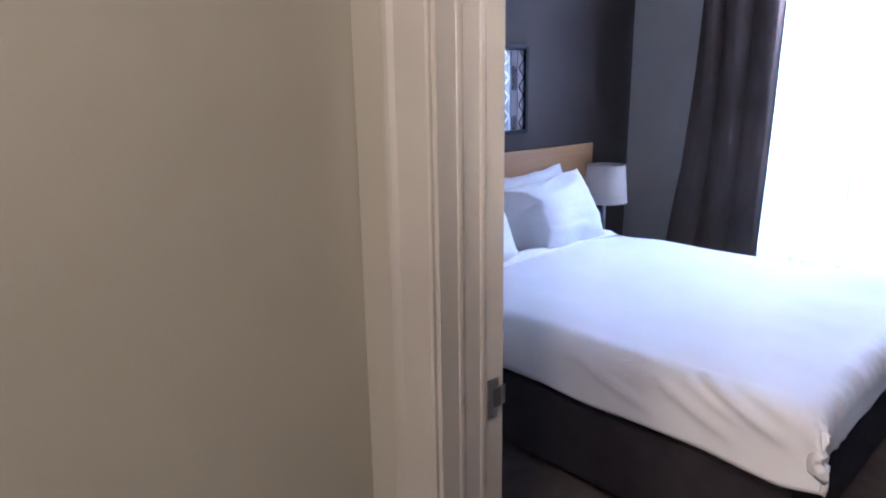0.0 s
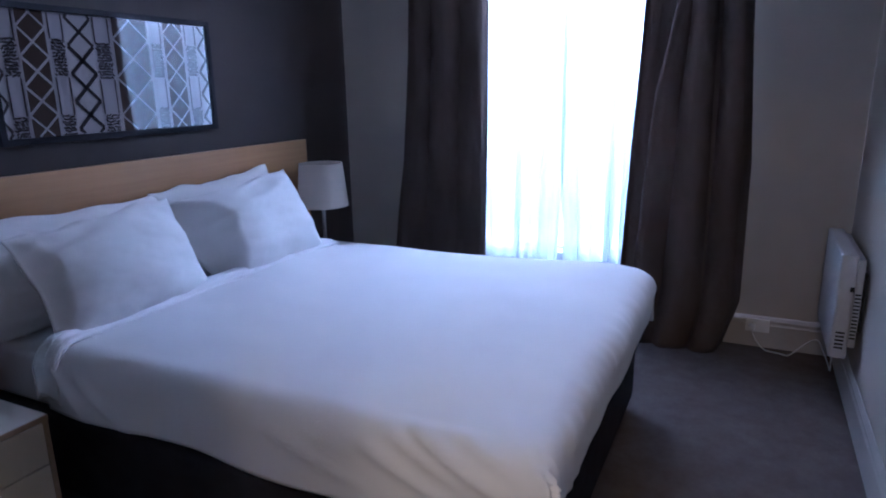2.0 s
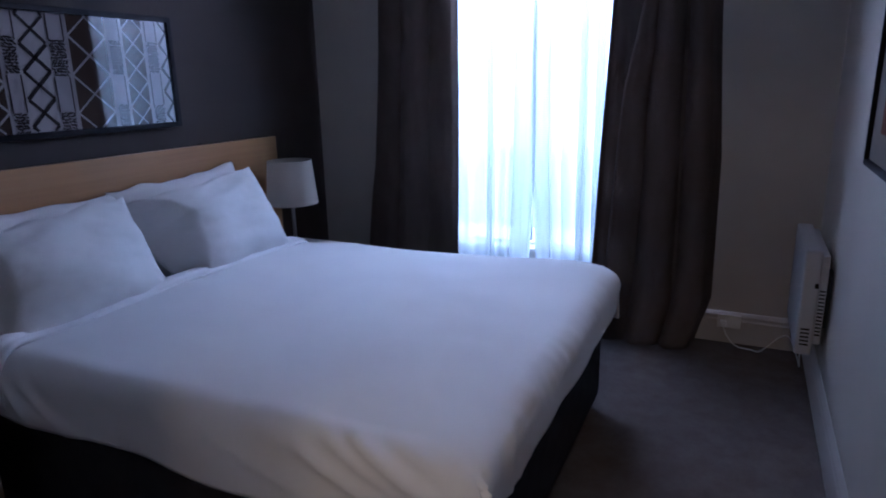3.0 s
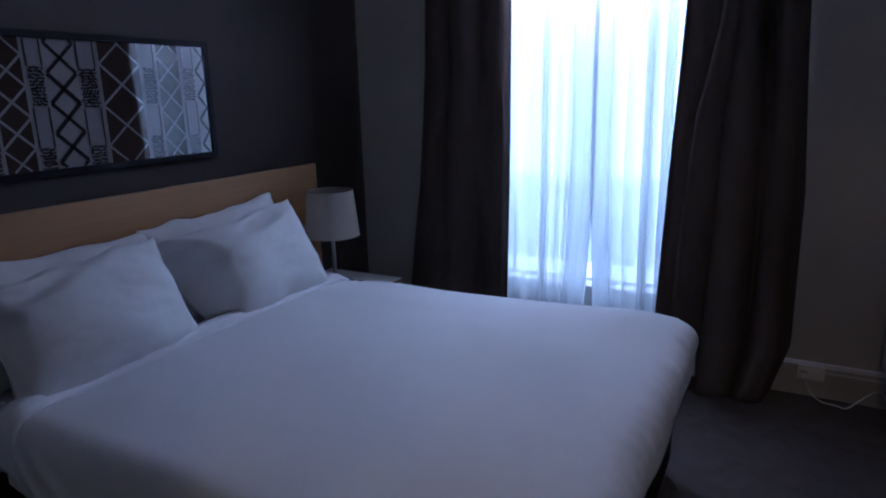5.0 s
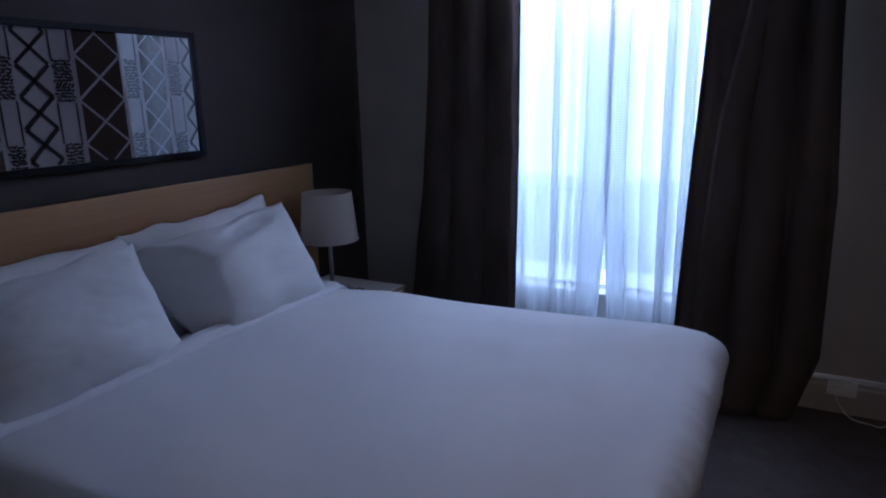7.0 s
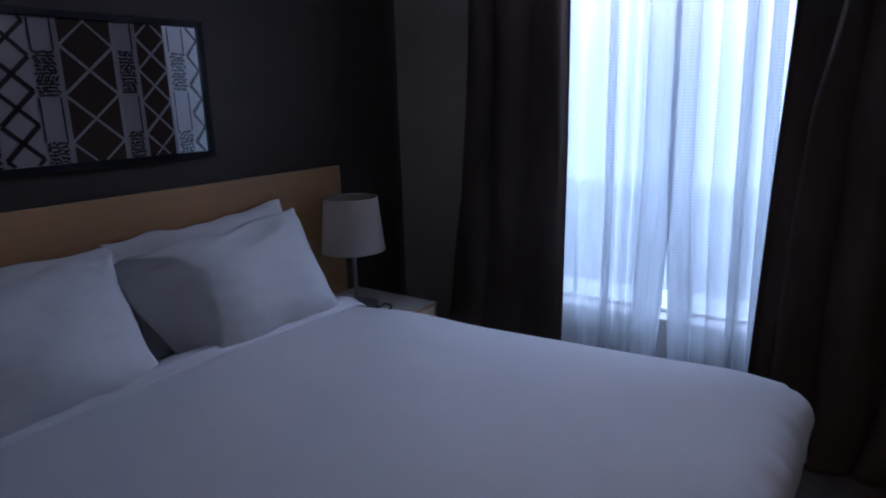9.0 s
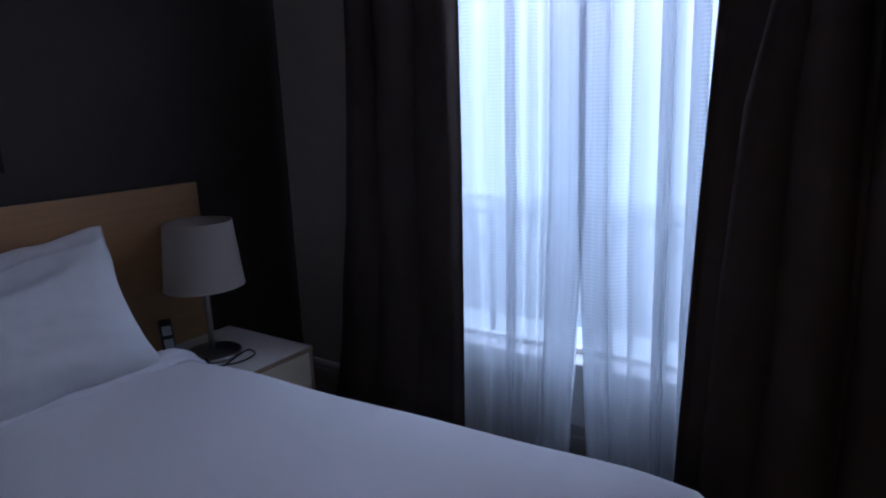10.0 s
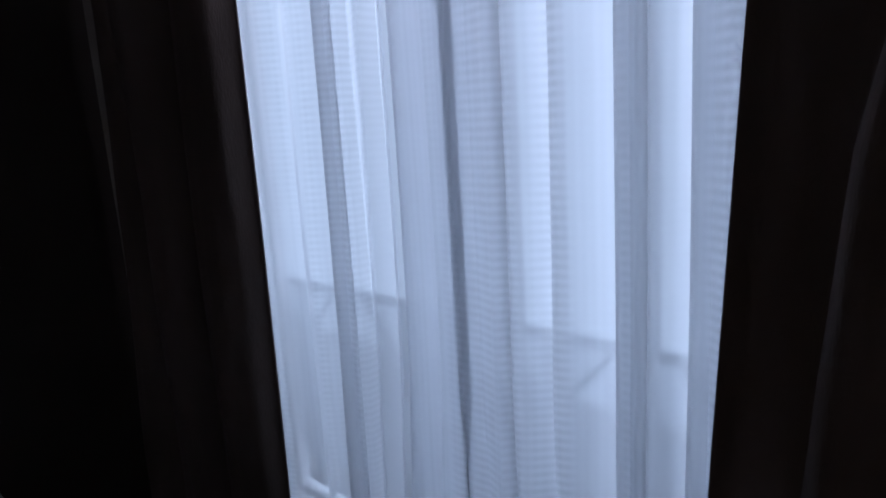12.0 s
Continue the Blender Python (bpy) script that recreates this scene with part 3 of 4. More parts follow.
def pillow(at, w, h, thick, lean, turn, roll, seed, label, flat=0.0, dents=()):
    """A stuffed pillow with drawn-out corners, standing on its long edge; flat: how far its open end reaches in;
    dents: hollows in its front as (u, v, half-width, half-height, depth, slant)."""
    bm = bmesh.new()
    n = 60
    for s in (-1, 1):
        grid = []
        for j in range(n + 1):
            row = []
            for i in range(n + 1):
                u, v = 2 * i / n - 1, 2 * j / n - 1
                x = u * w / 2 * (1 - 0.085 * (1 - v * v) * abs(u) ** 3) * (1 - 0.012 * (u * v) ** 6)
                z = v * h / 2 * (1 - 0.085 * (1 - u * u) * abs(v) ** 3) * (1 - 0.02 * (u * v) ** 6)
                x += 0.010 * abs(u) ** 4 * noise.noise(Vector((seed, v * 2.2, 1)))
                z += 0.022 * abs(v) ** 4 * noise.noise(Vector((u * 2.9, seed, v)))
                if flat > 0.4:
                    x += 0.10 * smooth(0.1, -1.0, u) * smooth(0.5, -1.0, v)
                body = max(0.0, (1 - abs(u) ** 2.6) * (1 - abs(v) ** 2.5)) ** 0.68
                y = s * (thick / 2) * body * (1 + 0.30 * noise.noise(Vector((u * 1.3 + seed, v * 1.1, s * 2.0))))
                # creases drawn towards the four corners, and slack folds along the seams
                for cu in (-1, 1):
                    for cv in (-1, 1):
                        du, dv = (u - cu) * w, (v - cv) * h
                        d = math.hypot(du, dv)
                        y += s * 0.013 * body * math.exp(-(d / 0.19) ** 2) * math.sin(math.atan2(dv, du) * 9 + seed * 3)
                y += s * 0.012 * body * noise.noise(Vector((u * 2.2 + seed, v * 4.0, s)))
                # soft drags that fan out from the lower middle
                fan = math.atan2(v + 1.6, u - 0.2 * math.sin(seed))
                reach = smooth(0.15, 0.8, math.hypot(u, v))
                y += s * 0.0035 * body * reach * noise.noise(Vector((fan * 5.5 + seed, math.hypot(u, v + 1.6) * 0.8, s + 4)))
                y += s * 0.0025 * body * noise.noise(Vector((u * 9 + seed, v * 9.0, s + 4)))
                if s < 0:
                    for du, dv, ru, rv, deep, slant in dents:
                        q = ((u - du) / ru) ** 2 + ((v - dv - slant * (u - du)) / rv) ** 2
                        y += deep * math.exp(-q * q)
                if s < 0 and flat:
                    edge = -1 + flat * float(np.interp(v, (-1, -0.65, -0.1, 0.32, 0.72, 1), (0.30, 0.56, 0.82, 1.0, 0.74, 0.25)))
                    if u < edge:
                        y *= max(0.0, (u + 1) / (edge + 1)) ** 1.05
                if flat > 0.4:
                    edge = -1 + flat * float(np.interp(v, (-1, -0.65, -0.1, 0.32, 0.72, 1), (0.30, 0.56, 0.82, 1.0, 0.74, 0.25)))
                    if u < edge:
                        y += 0.070 * (1 - (u + 1) / (edge + 1))
                y += -0.022 * (1 - v) * (0.5 - 0.5 * u * u)
                row.append(bm.verts.new((x, y, z)))
            grid.append(row)
        for a, b in zip(grid, grid[1:]):
            for k in range(n):
                bm.faces.new((a[k], a[k + 1], b[k + 1], b[k]))
    bmesh.ops.remove_doubles(bm, verts=bm.verts, dist=0.0006)
    ob = mesh_object("pillow", bm, M_PILLOW, True)
    ob.matrix_basis = pose(*at, -lean, roll, turn)
    return tagged(ob, label, "pillow", "pillows on the bed")


pillow((2.235, 2.100, 0.793), 0.80, 0.455, 0.20, 20, 1, -2.5, 3.1, "plump white cotton pillow upright against the headboard")
pillow((1.425, 2.100, 0.780), 0.92, 0.445, 0.21, 20, -1, 1.6, 7.7, "plump white cotton pillow upright against the headboard")
pillow((2.158, 1.892, 0.790), 0.745, 0.450, 0.26, 27, -3, -4.5, 1.3, "white cotton pillow leaning on the pillow behind", 0.58, [(0.25, 0.72, 0.38, 0.17, 0.030, 0.25)])
pillow((1.440, 1.884, 0.790), 0.70, 0.432, 0.23, 27, 2, -2.5, 5.2, "white cotton pillow leaning on the pillow behind", 0.28, [(0.60, 0.62, 0.30, 0.22, 0.022, -0.3), (-0.55, 0.66, 0.35, 0.14, 0.014, 0.2)])

# ---- bedside tables and what stands on them ----


def bedside_table(at, label):
    w, d, h = 0.45, 0.50, 0.488
    t = empty("bedside_table", label, "bedside table", "bedside tables")
    part("top", boxes((0, w, 0, d, h - 0.018, h), bevel=0.002), M_LAMINATE, t, "white laminate top with oak edging")
    part("edge_strip", boxes((0.0, w, -0.004, 0.0, h - 0.018, h - 0.001)), M_OAK_V, t, "oak edging strip")
    for x in (0.0, w - 0.016):
        part("side_panel", boxes((x, x + 0.016, 0.0, d, 0.175, h - 0.018), bevel=0.001), M_OAK_V, t)
    part("back_panel", boxes((0.016, w - 0.016, d - 0.01, d, 0.175, h - 0.018)), M_LAMINATE, t)
    part("bottom_panel", boxes((0.016, w - 0.016, 0.004, d - 0.01, 0.175, 0.191)), M_LAMINATE, t)
    part("plinth", boxes((0.05, w - 0.05, 0.07, d - 0.02, 0.0, 0.175)), M_PLINTH, t, "recessed dark plinth")
    for z0, z1 in ((0.333, 0.466), (0.194, 0.329)):
        dr = part("drawer", boxes((0.018, w - 0.018, -0.002, 0.018, z0, z1), bevel=0.002), M_DRAWER, t, "cream drawer front")
        kz = (z0 + z1) / 2
        kb = lathe([(0.006, 0.0), (0.006, 0.012), (0.012, 0.016), (0.013, 0.022), (0.010, 0.026), (0.0, 0.027)], 20)
        bmesh.ops.transform(kb, matrix=pose(w / 2, -0.002, kz, 90), verts=kb.verts)
        part("knob", kb, M_NICKEL, dr, "small dull metal knob", True)
    return put(t, at)


bedside_table((0.490, 1.632, 0), "low white and oak bedside table with two cream drawers")
bedside_table((2.678, 1.738, 0), "low white and oak bedside table standing by the curtain")


def table_lamp(at, spin):
    l = empty("table_lamp", "steel table lamp, unlit, with a cream fabric drum shade", "table lamp", "bedside lamps")
    part("base", lathe([(0.102, 0.0), (0.106, 0.003), (0.106, 0.010), (0.100, 0.016), (0.014, 0.020), (0.012, 0.024)], 48), M_STEEL, l, "round brushed steel foot", True)
    part("stem", lathe([(0.0105, 0.02), (0.0105, 0.40)], 24), M_STEEL, l, "slim brushed steel stem", True)
    part("lamp_holder", lathe([(0.0, 0.40), (0.018, 0.40), (0.018, 0.45), (0.012, 0.46), (0.0, 0.46)], 20), M_PLASTIC, l, "", True)
    sh = part("shade", lathe([(0.145, 0.274), (0.122, 0.516)], 64, capped=False), M_SHADE, l, "slightly tapered cream fabric shade", True)
    for z, r in ((0.276, 0.1445), (0.514, 0.1215)):
        rim = lathe([(r + 0.0012, z - 0.003), (r + 0.0018, z), (r + 0.0012, z + 0.003), (r - 0.004, z + 0.003), (r - 0.004, z - 0.003), (r + 0.0012, z - 0.003)], 64, capped=False)
        part("rim", rim, M_SHADE, sh, "", True)
    for k in range(3):
        a = 2 * math.pi * k / 3 + spin
        part("spoke", tube([(0.012 * math.cos(a), 0.012 * math.sin(a), 0.455), (0.08 * math.cos(a), 0.08 * math.sin(a), 0.475), (0.1205 * math.cos(a), 0.1205 * math.sin(a), 0.495)], 0.0016, 6), M_STEEL, l)
    return put(l, at)


LAMP_L, LAMP_R = (0.79, 1.955, 0.488), (2.876, 2.01, 0.488)
table_lamp(LAMP_L, 0.4)
table_lamp(LAMP_R, 1.1)


def lamp_cord(pts, label):
    ob = mesh_object("lamp_cord", tube(pts, 0.0032), M_BLACK, True)
    return tagged(ob, label, "cord", "lamp cords")


lamp_cord([(0.75, 1.91, 0.506), (0.74, 1.85, 0.492), (0.77, 1.80, 0.4915), (0.82, 1.82, 0.4915), (0.84, 1.88, 0.4915), (0.79, 1.85, 0.494), (0.68, 1.80, 0.4915), (0.58, 1.83, 0.4915), (0.52, 1.95, 0.4915)], "black lamp cord lying in a loop on the bedside table")
lamp_cord([(2.80, 1.95, 0.512), (2.80, 1.90, 0.492), (2.87, 1.85, 0.4915), (2.95, 1.86, 0.4915), (2.97, 1.92, 0.4915), (2.90, 1.90, 0.4945), (2.80, 1.87, 0.4915), (2.75, 1.95, 0.4915), (2.74, 2.08, 0.4915)], "black lamp cord lying in a loop on the bedside table")


def telephone():
    t = empty("telephone", "small black cordless telephone in its cradle", "telephone")
    part("cradle", boxes((-0.05, 0.05, -0.06, 0.06, 0.0, 0.035), bevel=0.01), M_BLACK, t, "", True)
    hb = boxes((-0.023, 0.023, -0.012, 0.012, 0.0, 0.15), bevel=0.008)
    bmesh.ops.transform(hb, matrix=pose(0, 0.012, 0.03, -32), verts=hb.verts)
    hs = part("handset", hb, M_BLACK, t, "", True)
    for z0, z1, mat in ((0.085, 0.12, M_SCREEN), (0.02, 0.07, M_SCREEN)):
        fb = boxes((-0.016, 0.016, -0.0135, -0.012, z0, z1))
        bmesh.ops.transform(fb, matrix=pose(0, 0.012, 0.03, -32), verts=fb.verts)
        part("keypad" if z0 < 0.05 else "display", fb, mat, hs)
    return put(t, (2.722, 2.035, 0.488), -25)


telephone()

# ---- pictures ----


def framed_print():
    p = empty("framed_print", "long black-framed geometric print in brown, lilac and ink", "picture")
    x0, x1, z0, z1, yb = 1.322, 2.385, 1.226, 1.740, YH
    fw, yf = 0.024, YH - 0.036
    part("frame_side", boxes((x0, x0 + fw, yf, yb, z0, z1), bevel=0.002), M_FRAME, p)
    part("frame_side", boxes((x1 - fw, x1, yf, yb, z0, z1), bevel=0.002), M_FRAME, p)
    part("frame_side", boxes((x0 + fw, x1 - fw, yf, yb, z0, z0 + fw), bevel=0.002), M_FRAME, p)
    part("frame_side", boxes((x0 + fw, x1 - fw, yf, yb, z1 - fw, z1), bevel=0.002), M_FRAME, p)
    xa, xb, za, zb = x0 + fw, x1 - fw, z0 + fw, z1 - fw
    w, h, yp = xb - xa, zb - za, YH - 0.018
    art = part("print", boxes((xa, xb, yp, yb - 0.004, za, zb)), M_PAPER, p, "printed sheet with lattice bands")
    rng = random.Random(4)
    plain = {"brown": M_BROWN, "ink": M_INK, "pale": M_PAPER, "grey": M_PAPER2}

    def quad(bm, pts, lift):
        bm.faces.new([bm.verts.new((xa + px, yp - lift, za + pz)) for px, pz in pts])

    def stroke(bm, a, b, wd, lift):
        d = Vector((b[0] - a[0], b[1] - a[1]))
        q = Vector((-d.y, d.x)).normalized() * wd / 2
        pts = [(a[0] + q.x, a[1] + q.y), (b[0] + q.x, b[1] + q.y), (b[0] - q.x, b[1] - q.y), (a[0] - q.x, a[1] - q.y)]
        quad(bm, [(min(max(px, 0.0), w), min(max(pz, 0.0), h)) for px, pz in pts], lift)

    def lattice(c0, c1, period, first, key, wd):
        """Crossing strokes whose crossings lie at first, first + period ... of the height."""
        bm = bmesh.new()
        a, b, st = c0 * w, c1 * w, period * h
        for k in range(-2, int(1 / period) + 3):
            zs = first * h + k * st - st / 2
            for p0, p1 in (((a, zs), (b, zs + st)), ((b, zs), (a, zs + st))):
                n0, n1 = max(0.0, -p0[1] / st), min(1.0, (h - p0[1]) / st)
                if a < 0:
                    n0, n1 = (max(n0, -a / (b - a)), n1) if p0[0] < p1[0] else (n0, min(n1, b / (b - a)))
                if b > w:
                    n0, n1 = (n0, min(n1, (w - a) / (b - a))) if p0[0] < p1[0] else (max(n0, (b - w) / (b - a)), n1)
                if n1 > n0 + 0.02:
                    j0, j1 = rng.uniform(-0.002, 0.002), rng.uniform(-0.002, 0.002)
                    stroke(bm, (p0[0] + (p1[0] - p0[0]) * n0, p0[1] + st * n0 + j0), (p0[0] + (p1[0] - p0[0]) * n1, p0[1] + st * n1 + j1), wd * rng.uniform(0.85, 1.15), 0.0022)
        part("lattice", bm, plain[key], art)

    def brown_band(c0, c1, period, first, wd=0.009):
        bm = bmesh.new()
        quad(bm, [(c0 * w, 0), (c1 * w, 0), (c1 * w, h), (c0 * w, h)], 0.0012)
        part("brown_band", bm, M_BROWN, art)
        lattice(c0, c1, period, first, "pale", wd)
        for c in (c0, c1):
            bm = bmesh.new()
            stroke(bm, (c * w, 0), (c * w, h), 0.006, 0.003)
            part("pale_line", bm, M_PAPER, art)

    def dash_band(c0, c1, cuts, lines=(1, 1)):
        bm = bmesh.new()
        quad(bm, [(c0 * w, 0), (c1 * w, 0), (c1 * w, h), (c0 * w, h)], 0.0008)
        part("grey_band", bm, M_PAPER2, art)
        for za_, zb_ in cuts:
            bm = bmesh.new()
            n_row, n_col = max(2, round((zb_ - za_) * h / 0.0115)), max(2, round((c1 - c0) * w / 0.0125))
            for r_ in range(n_row):
                for c_ in range(n_col):
                    px = c0 * w + 0.004 + (c_ + 0.5 + 0.35 * (r_ % 2) + rng.uniform(-0.25, 0.25)) * ((c1 - c0) * w - 0.010) / n_col
                    pz = za_ * h + (r_ + 0.5 + rng.uniform(-0.2, 0.2)) * (zb_ - za_) * h / n_row
                    ang = 0.75 * math.sin(pz * 60 + c0 * 40) + rng.uniform(-0.35, 0.35)
                    ln = rng.uniform(0.010, 0.015)
                    stroke(bm, (px - ln * math.cos(ang) / 2, pz - ln * math.sin(ang) / 2), (px + ln * math.cos(ang) / 2, pz + ln * math.sin(ang) / 2), 0.0072, 0.0024)
            tagged(part("dash_marks", bm, M_INK, art), kind="stuff")
        last = 0.0
        for za_, zb_ in list(cuts) + [(1.0, 1.0)]:
            if za_ - last > 0.08:
                for c, on in ((c0 + 0.004, lines[0]), (c1 - 0.004, lines[1])):
                    if on:
                        bm = bmesh.new()
                        stroke(bm, (c * w, last * h), (c * w, za_ * h - 0.004), 0.0060, 0.0024)
                        part("ink_line", bm, M_INK, art)
            last = zb_

    # the bands of the print from end to end
    lattice(-0.045, 0.030, 0.232, 0.16, "ink", 0.012)
    dash_band(0.036, 0.095, [(0.0, 0.17), (0.48, 0.78)])
    brown_band(0.102, 0.212, 0.232, 0.06)
    dash_band(0.222, 0.284, [(0.0, 0.17), (0.49, 0.79)])
    lattice(0.294, 0.402, 0.232, 0.16, "ink", 0.014)
    dash_band(0.410, 0.484, [(0.0, 0.16), (0.47, 0.78)])
    brown_band(0.496, 0.672, 0.340, 0.31)
    dash_band(0.684, 0.746, [(0.0, 0.20), (0.48, 0.80)], (0, 1))
    brown_band(0.756, 0.866, 0.240, 0.06)
    dash_band(0.878, 0.945, [(0.0, 0.18), (0.50, 0.80)])
    lattice(0.955, 1.045, 0.232, 0.20, "ink", 0.013)
    pane("glass", [(xa, yf + 0.006, za), (xb, yf + 0.006, za), (xb, yf + 0.006, zb), (xa, yf + 0.006, zb)], M_PICGLASS, p, "clear picture glass")
    return p


framed_print()


def side_print():
    p = empty("framed_poster", "black-framed print with a red block on a white mount", "picture")
    x0, x1, z0, z1 = 1.85, 2.46, 1.125, 1.95
    ya, yb = YR, YR + 0.026
    for d in ((x0, x0 + 0.018, ya, yb, z0, z1), (x1 - 0.018, x1, ya, yb, z0, z1), (x0 + 0.018, x1 - 0.018, ya, yb, z0, z0 + 0.018), (x0 + 0.018, x1 - 0.018, ya, yb, z1 - 0.018, z1)):
        part("frame_side", boxes(d, bevel=0.002), M_FRAME, p)
    part("mount", boxes((x0 + 0.018, x1 - 0.018, ya + 0.002, ya + 0.012, z0 + 0.018, z1 - 0.018)), M_MAT, p)
    part("print", boxes((x0 + 0.16, x1 - 0.16, ya + 0.012, ya + 0.014, z0 + 0.11, z1 - 0.16)), M_RED, p, "brick-red printed block")
    pane("glass", [(x1 - 0.018, ya + 0.019, z0 + 0.018), (x0 + 0.018, ya + 0.019, z0 + 0.018), (x0 + 0.018, ya + 0.019, z1 - 0.018), (x1 - 0.018, ya + 0.019, z1 - 0.018)], M_PICGLASS, p)
    return p


side_print()

# ---- heater, socket and cable ----


def heater():
    h = empty("panel_heater", "slim white electric panel heater mounted low on the wall", "heater")
    x0, x1, y0, y1, z0, z1 = 2.90, 3.46, YR + 0.05, YR + 0.115, 0.258, 0.715
    part("body", boxes((x0, x1, y0, y1, z0, z1), bevel=0.010), M_ENAMEL, h, "", True)
    part("back_box", boxes((x0 + 0.012, x1 - 0.012, YR + 0.022, y0, z0 + 0.05, z1 - 0.02), bevel=0.006), M_ENAMEL, h, "", True)
    for x in (x0 + 0.1, x1 - 0.1):
        part("bracket", boxes((x - 0.02, x + 0.02, YR, YR + 0.022, z0 + 0.1, z1 - 0.1)), M_SLOT, h)
    for k in range(5):
        z = z0 + 0.045 + 0.017 * k
        part("vent_slot", boxes((x0 - 0.0012, x0 + 0.004, y0 + 0.016, y1 - 0.016, z, z + 0.008)), M_SLOT, h)
    for k in range(13):
        z = z0 + 0.09 + 0.016 * k
        part("vent_slot", boxes((x0 + 0.0105, x0 + 0.016, YR + 0.026, y0 - 0.003, z, z + 0.007)), M_SLOT, h)
    part("switch", boxes((x0 - 0.006, x0 + 0.004, y0 + 0.004, y0 + 0.018, z0 + 0.30, z0 + 0.32), bevel=0.002), M_SLOT, h)
    return h


heater()


def socket():
    s = empty("power_socket", "white double wall socket above the skirting with a plug", "power socket")
    y, z = -0.305, 0.125
    x = XW - 0.0185
    part("plate", boxes((x - 0.010, x, y - 0.058, y + 0.058, z - 0.036, z + 0.036), bevel=0.003), M_PLASTIC, s, "", True)
    for k in (-1, 1):
        part("rocker", boxes((x - 0.013, x - 0.010, y + k * 0.03 - 0.006, y + k * 0.03 + 0.006, z + 0.014, z + 0.026)), M_PLASTIC, s)
    part("plug", boxes((x - 0.042, x - 0.010, y + 0.012, y + 0.044, z - 0.022, z + 0.010), bevel=0.006), M_PLASTIC, s, "white plug", True)
    return s


socket()
cab = mesh_object("heater_cable", tube([(3.545, -0.277, 0.112), (3.53, -0.30, 0.06), (3.52, -0.35, 0.012), (3.51, -0.42, 0.006), (3.50, -0.46, 0.006), (3.51, -0.50, 0.04), (3.52, -0.55, 0.09), (3.53, -0.59, 0.10), (3.50, -0.62, 0.05), (3.42, -0.635, 0.02), (3.32, -0.635, 0.03), (3.24, -0.622, 0.12), (3.22, -0.622, 0.25)], 0.0034), M_PLASTIC, True)
tagged(cab, "white heater cable drooping to the carpet from the socket", "cable")

# ---- curtains ----


def curtain_rail():
    r = empty("curtain_rail", "white curtain track above the window", "curtain rail")
    part("drape_track", boxes((3.415, 3.44, -0.25, 1.98, 2.50, 2.53), bevel=0.003), M_TRIM, r)
    part("sheer_track", boxes((3.478, 3.496, -0.25, 1.98, 2.50, 2.53), bevel=0.003), M_TRIM, r)
    for y in (-0.15, 0.85, 1.85):
        part("bracket", boxes((3.415, XW, y - 0.012, y + 0.012, 2.53, 2.545)), M_TRIM, r)
    return r


curtain_rail()


def drape(inner, outer, folds, seed, label, lead, ridge=()):
    """A heavy curtain in round folds with sharp valleys; inner and outer give its edges by height as (z, y) rows,
    folds are (place at the top, place at the hem, inner half-width, outer half-width, depth) across the cloth,
    ridge the (z, y) rows that the first fold's crest follows."""
    zi, yi = zip(*inner)
    zo, yo = zip(*outer)
    rows = []
    for j in range(73):
        z = 0.003 + (2.50 - 0.003) * j / 72
        a, b = float(np.interp(z, zi, yi)), float(np.interp(z, zo, yo))
        low = 1 - z / 2.5
        row = []
        for i in range(201):
            u = i / 200
            out = 0.010 * math.sin(math.pi * min(u / 0.16, 1.0))
            for k, (ut, ub, wi, wo, deep) in enumerate(folds):
                uc = ut + (ub - ut) * low + 0.020 * noise.noise(Vector((k * 3.1, z * 1.3, seed)))
                if k == 0 and ridge:
                    uc = (float(np.interp(z, *zip(*ridge))) - a) / (b - a)
                d = (u - uc) / ((wi if u < uc else wo) * (1 + 0.25 * low))
                if abs(d) < 1:
                    bulge = deep * (1.25 - 0.55 * low) * (1 + 0.35 * noise.noise(Vector((k * 2.3, z * 1.7, seed + 4))))
                    out = max(out, bulge * (1 - abs(d) ** 2.2) ** 0.75)
            x = 3.432 - out + 0.008 * noise.noise(Vector((u * 6, z * 2.2, seed))) + 0.0035 * noise.noise(Vector((u * 19, z * 5.0, seed + 7)))
            x += (lead - x) * smooth(0.05, 0.0, u)
            x = min(x, 3.442) if u < 0.9 else x
            x += (3.588 - x) * smooth(0.93, 1.0, u)
            y = a + (b - a) * u + 0.012 * low * math.sin(math.pi * u) * noise.noise(Vector((u * 5, z * 2.0, seed + 9)))
            row.append((x, y, z))
        rows.append(row)
    ob = mesh_object("curtain", sheet(rows), M_DRAPE, True)
    s = ob.modifiers.new("thickness", "SOLIDIFY")
    s.thickness = 0.003
    return tagged(ob, label, "curtain", "window curtains")


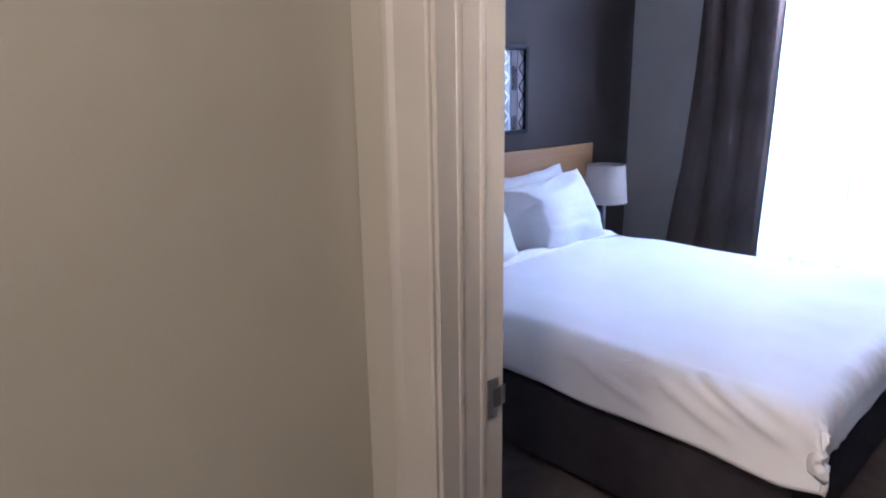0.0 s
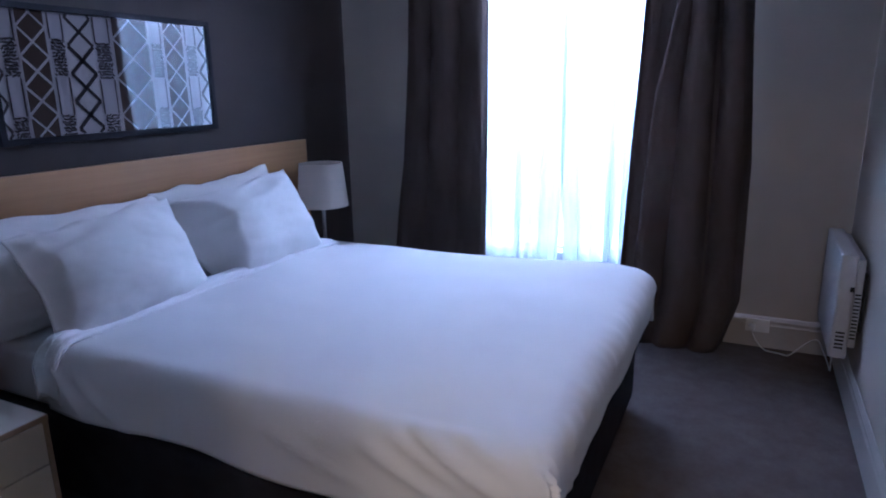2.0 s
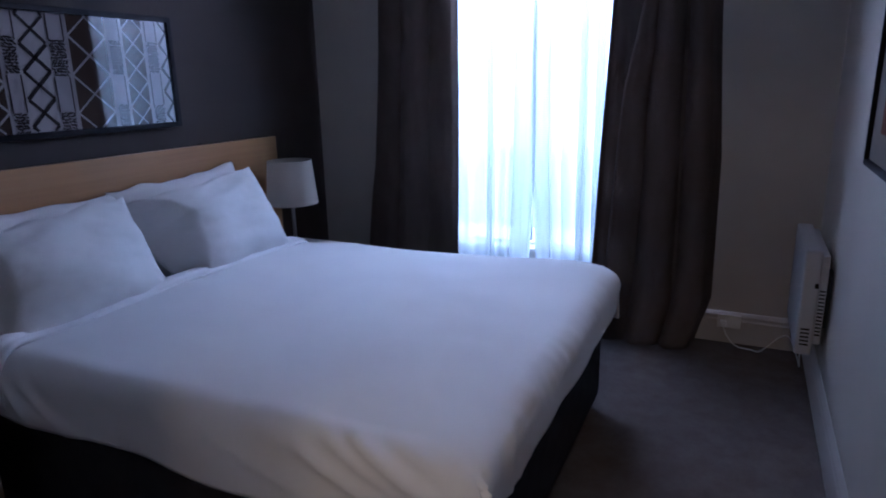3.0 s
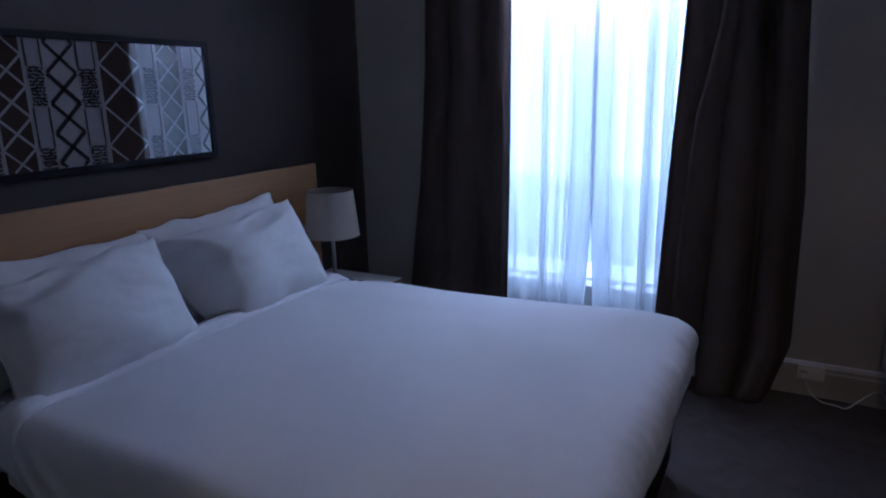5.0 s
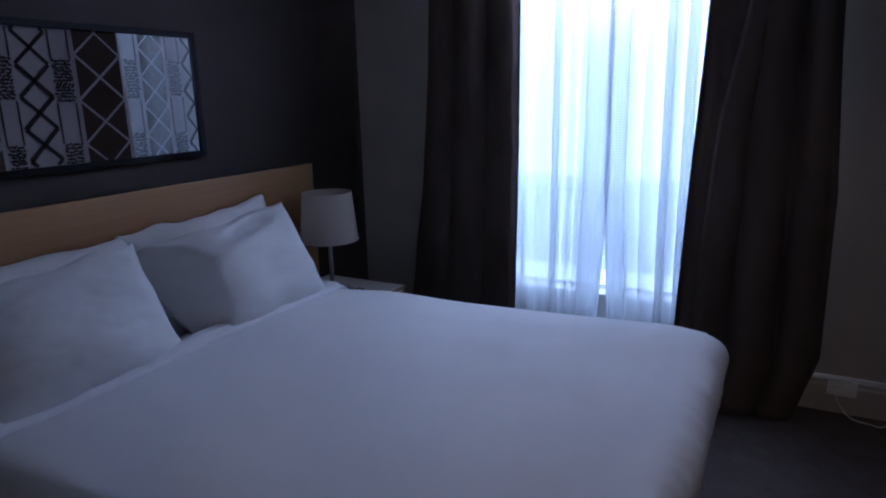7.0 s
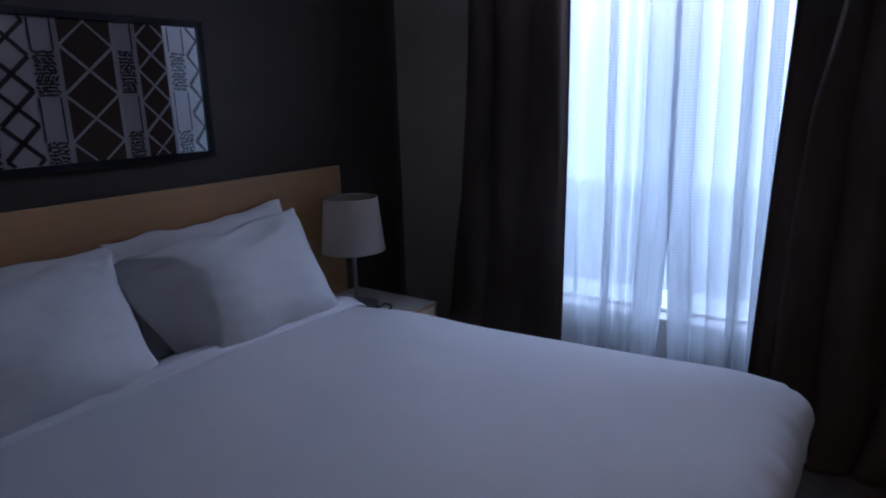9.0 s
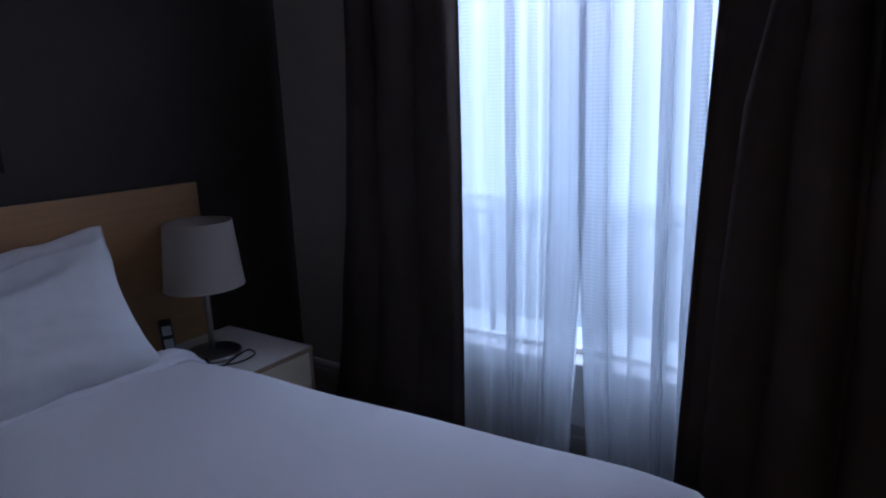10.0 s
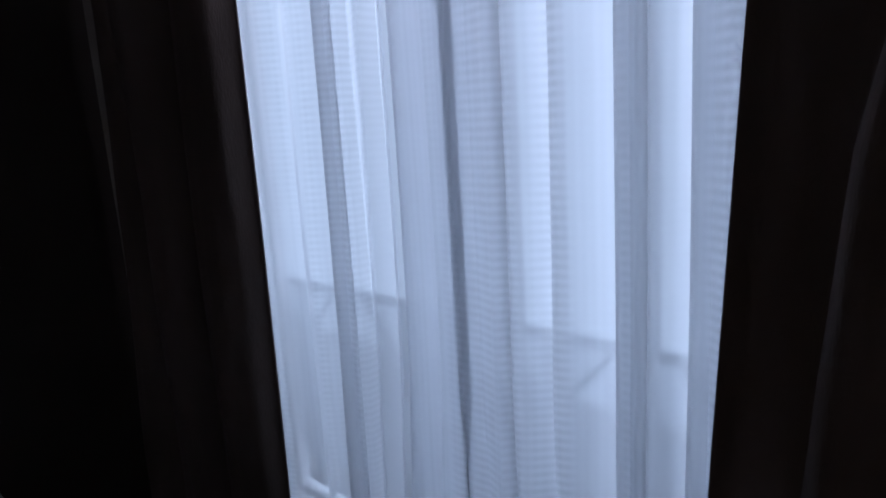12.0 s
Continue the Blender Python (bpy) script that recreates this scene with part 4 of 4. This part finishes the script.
drape([(0, 1.240), (0.5, 1.227), (1.2, 1.213), (2.5, 1.205)], [(0, 2.00), (0.4, 1.890), (0.95, 1.81), (1.6, 1.76), (2.5, 1.72)],
      [(0.15, 0.16, 0.14, 0.17, 0.050), (0.46, 0.44, 0.15, 0.19, 0.085), (0.78, 0.76, 0.15, 0.15, 0.065)], 0.6, "heavy taupe curtain drawn open beside the headboard corner", 3.438)
drape([(0, 0.428), (0.25, 0.418), (1.05, 0.389), (1.6, 0.364), (2.5, 0.330)], [(0, -0.14), (0.25, -0.205), (1.0, -0.195), (1.6, -0.15), (2.5, -0.10)],
      [(0.20, 0.22, 0.035, 0.19, 0.080), (0.55, 0.50, 0.12, 0.14, 0.095), (0.84, 0.80, 0.09, 0.12, 0.080)], 2.2, "heavy taupe curtain drawn open beside the wall socket", 3.412,
      [(0.0, 0.325), (0.34, 0.317), (0.87, 0.293), (1.15, 0.275), (1.36, 0.257), (1.54, 0.222), (1.80, 0.180), (2.5, 0.150)])


def sheer(edges, hem, shift, label):
    """A voile panel: gentle waves, with pleats where the cloth doubles back on itself. edges: (y start, y end, kind)."""
    prof = []
    for y0, y1, kind in edges:
        wdt = y1 - y0
        if kind == "pleat":
            for s in np.linspace(0, 1, 7):
                prof.append((y0 + wdt * s, 0.012 - 0.020 * s))
            for s in np.linspace(0, 1, 7)[1:]:
                prof.append((y1 - wdt * s * 0.97, -0.010 + 0.004 * s))
            for s in np.linspace(0, 1, 7)[1:]:
                prof.append((y0 + wdt * (0.03 + 0.97 * s), -0.020 + 0.022 * s))
        else:
            for s in np.linspace(0, 1, 14):
                prof.append((y0 + wdt * s, 0.013 * math.sin(2 * math.pi * (kind * s + 0.25)) + 0.002))
    rows = []
    for j in range(71):
        z = hem + (2.50 - hem) * j / 70
        low = 1 - z / 2.5
        row = []
        for k, (y, x) in enumerate(prof):
            yy = y + shift(z, y) + 0.010 * low * noise.noise(Vector((y * 6, z * 1.2, 5)))
            xx = 3.490 + x * (1 + 1.6 * low ** 1.5) + 0.034 * low ** 2 * noise.noise(Vector((y * 7, z * 1.2, 8)))
            row.append((xx, yy, z + 0.030 * noise.noise(Vector((y * 7, 1, 1))) * max(0.0, 1 - j / 10)))
        rows.append(row)
    ob = mesh_object("sheer_curtain", sheet(rows), M_SHEER, True)
    return tagged(ob, label, "sheer curtain", "window curtains")


# the two panels meet at y = 0.77 and part slightly towards the floor
sheer([(1.46, 1.33, 1), (1.33, 1.057, 2), (1.057, 1.014, "pleat"), (1.014, 0.945, 0.5), (0.945, 0.895, 0.5), (0.895, 0.760, "pleat")], 0.045,
      lambda z, y: 0.0 if z > 1.0 else 0.062 * (1.0 - z) * max(0.0, (1.15 - y) / 0.4), "white voile panel hanging in soft pleats to the floor")
sheer([(0.12, 0.388, 2), (0.388, 0.440, "pleat"), (0.440, 0.487, 0.5), (0.487, 0.530, "pleat"), (0.530, 0.615, 0.5), (0.615, 0.682, 0.5), (0.682, 0.785, "pleat")], 0.035,
      lambda z, y: 0.0 if z > 1.0 else -0.052 * (1.0 - z) * max(0.0, (y - 0.4) / 0.37), "white voile panel meeting its twin at mid-window")
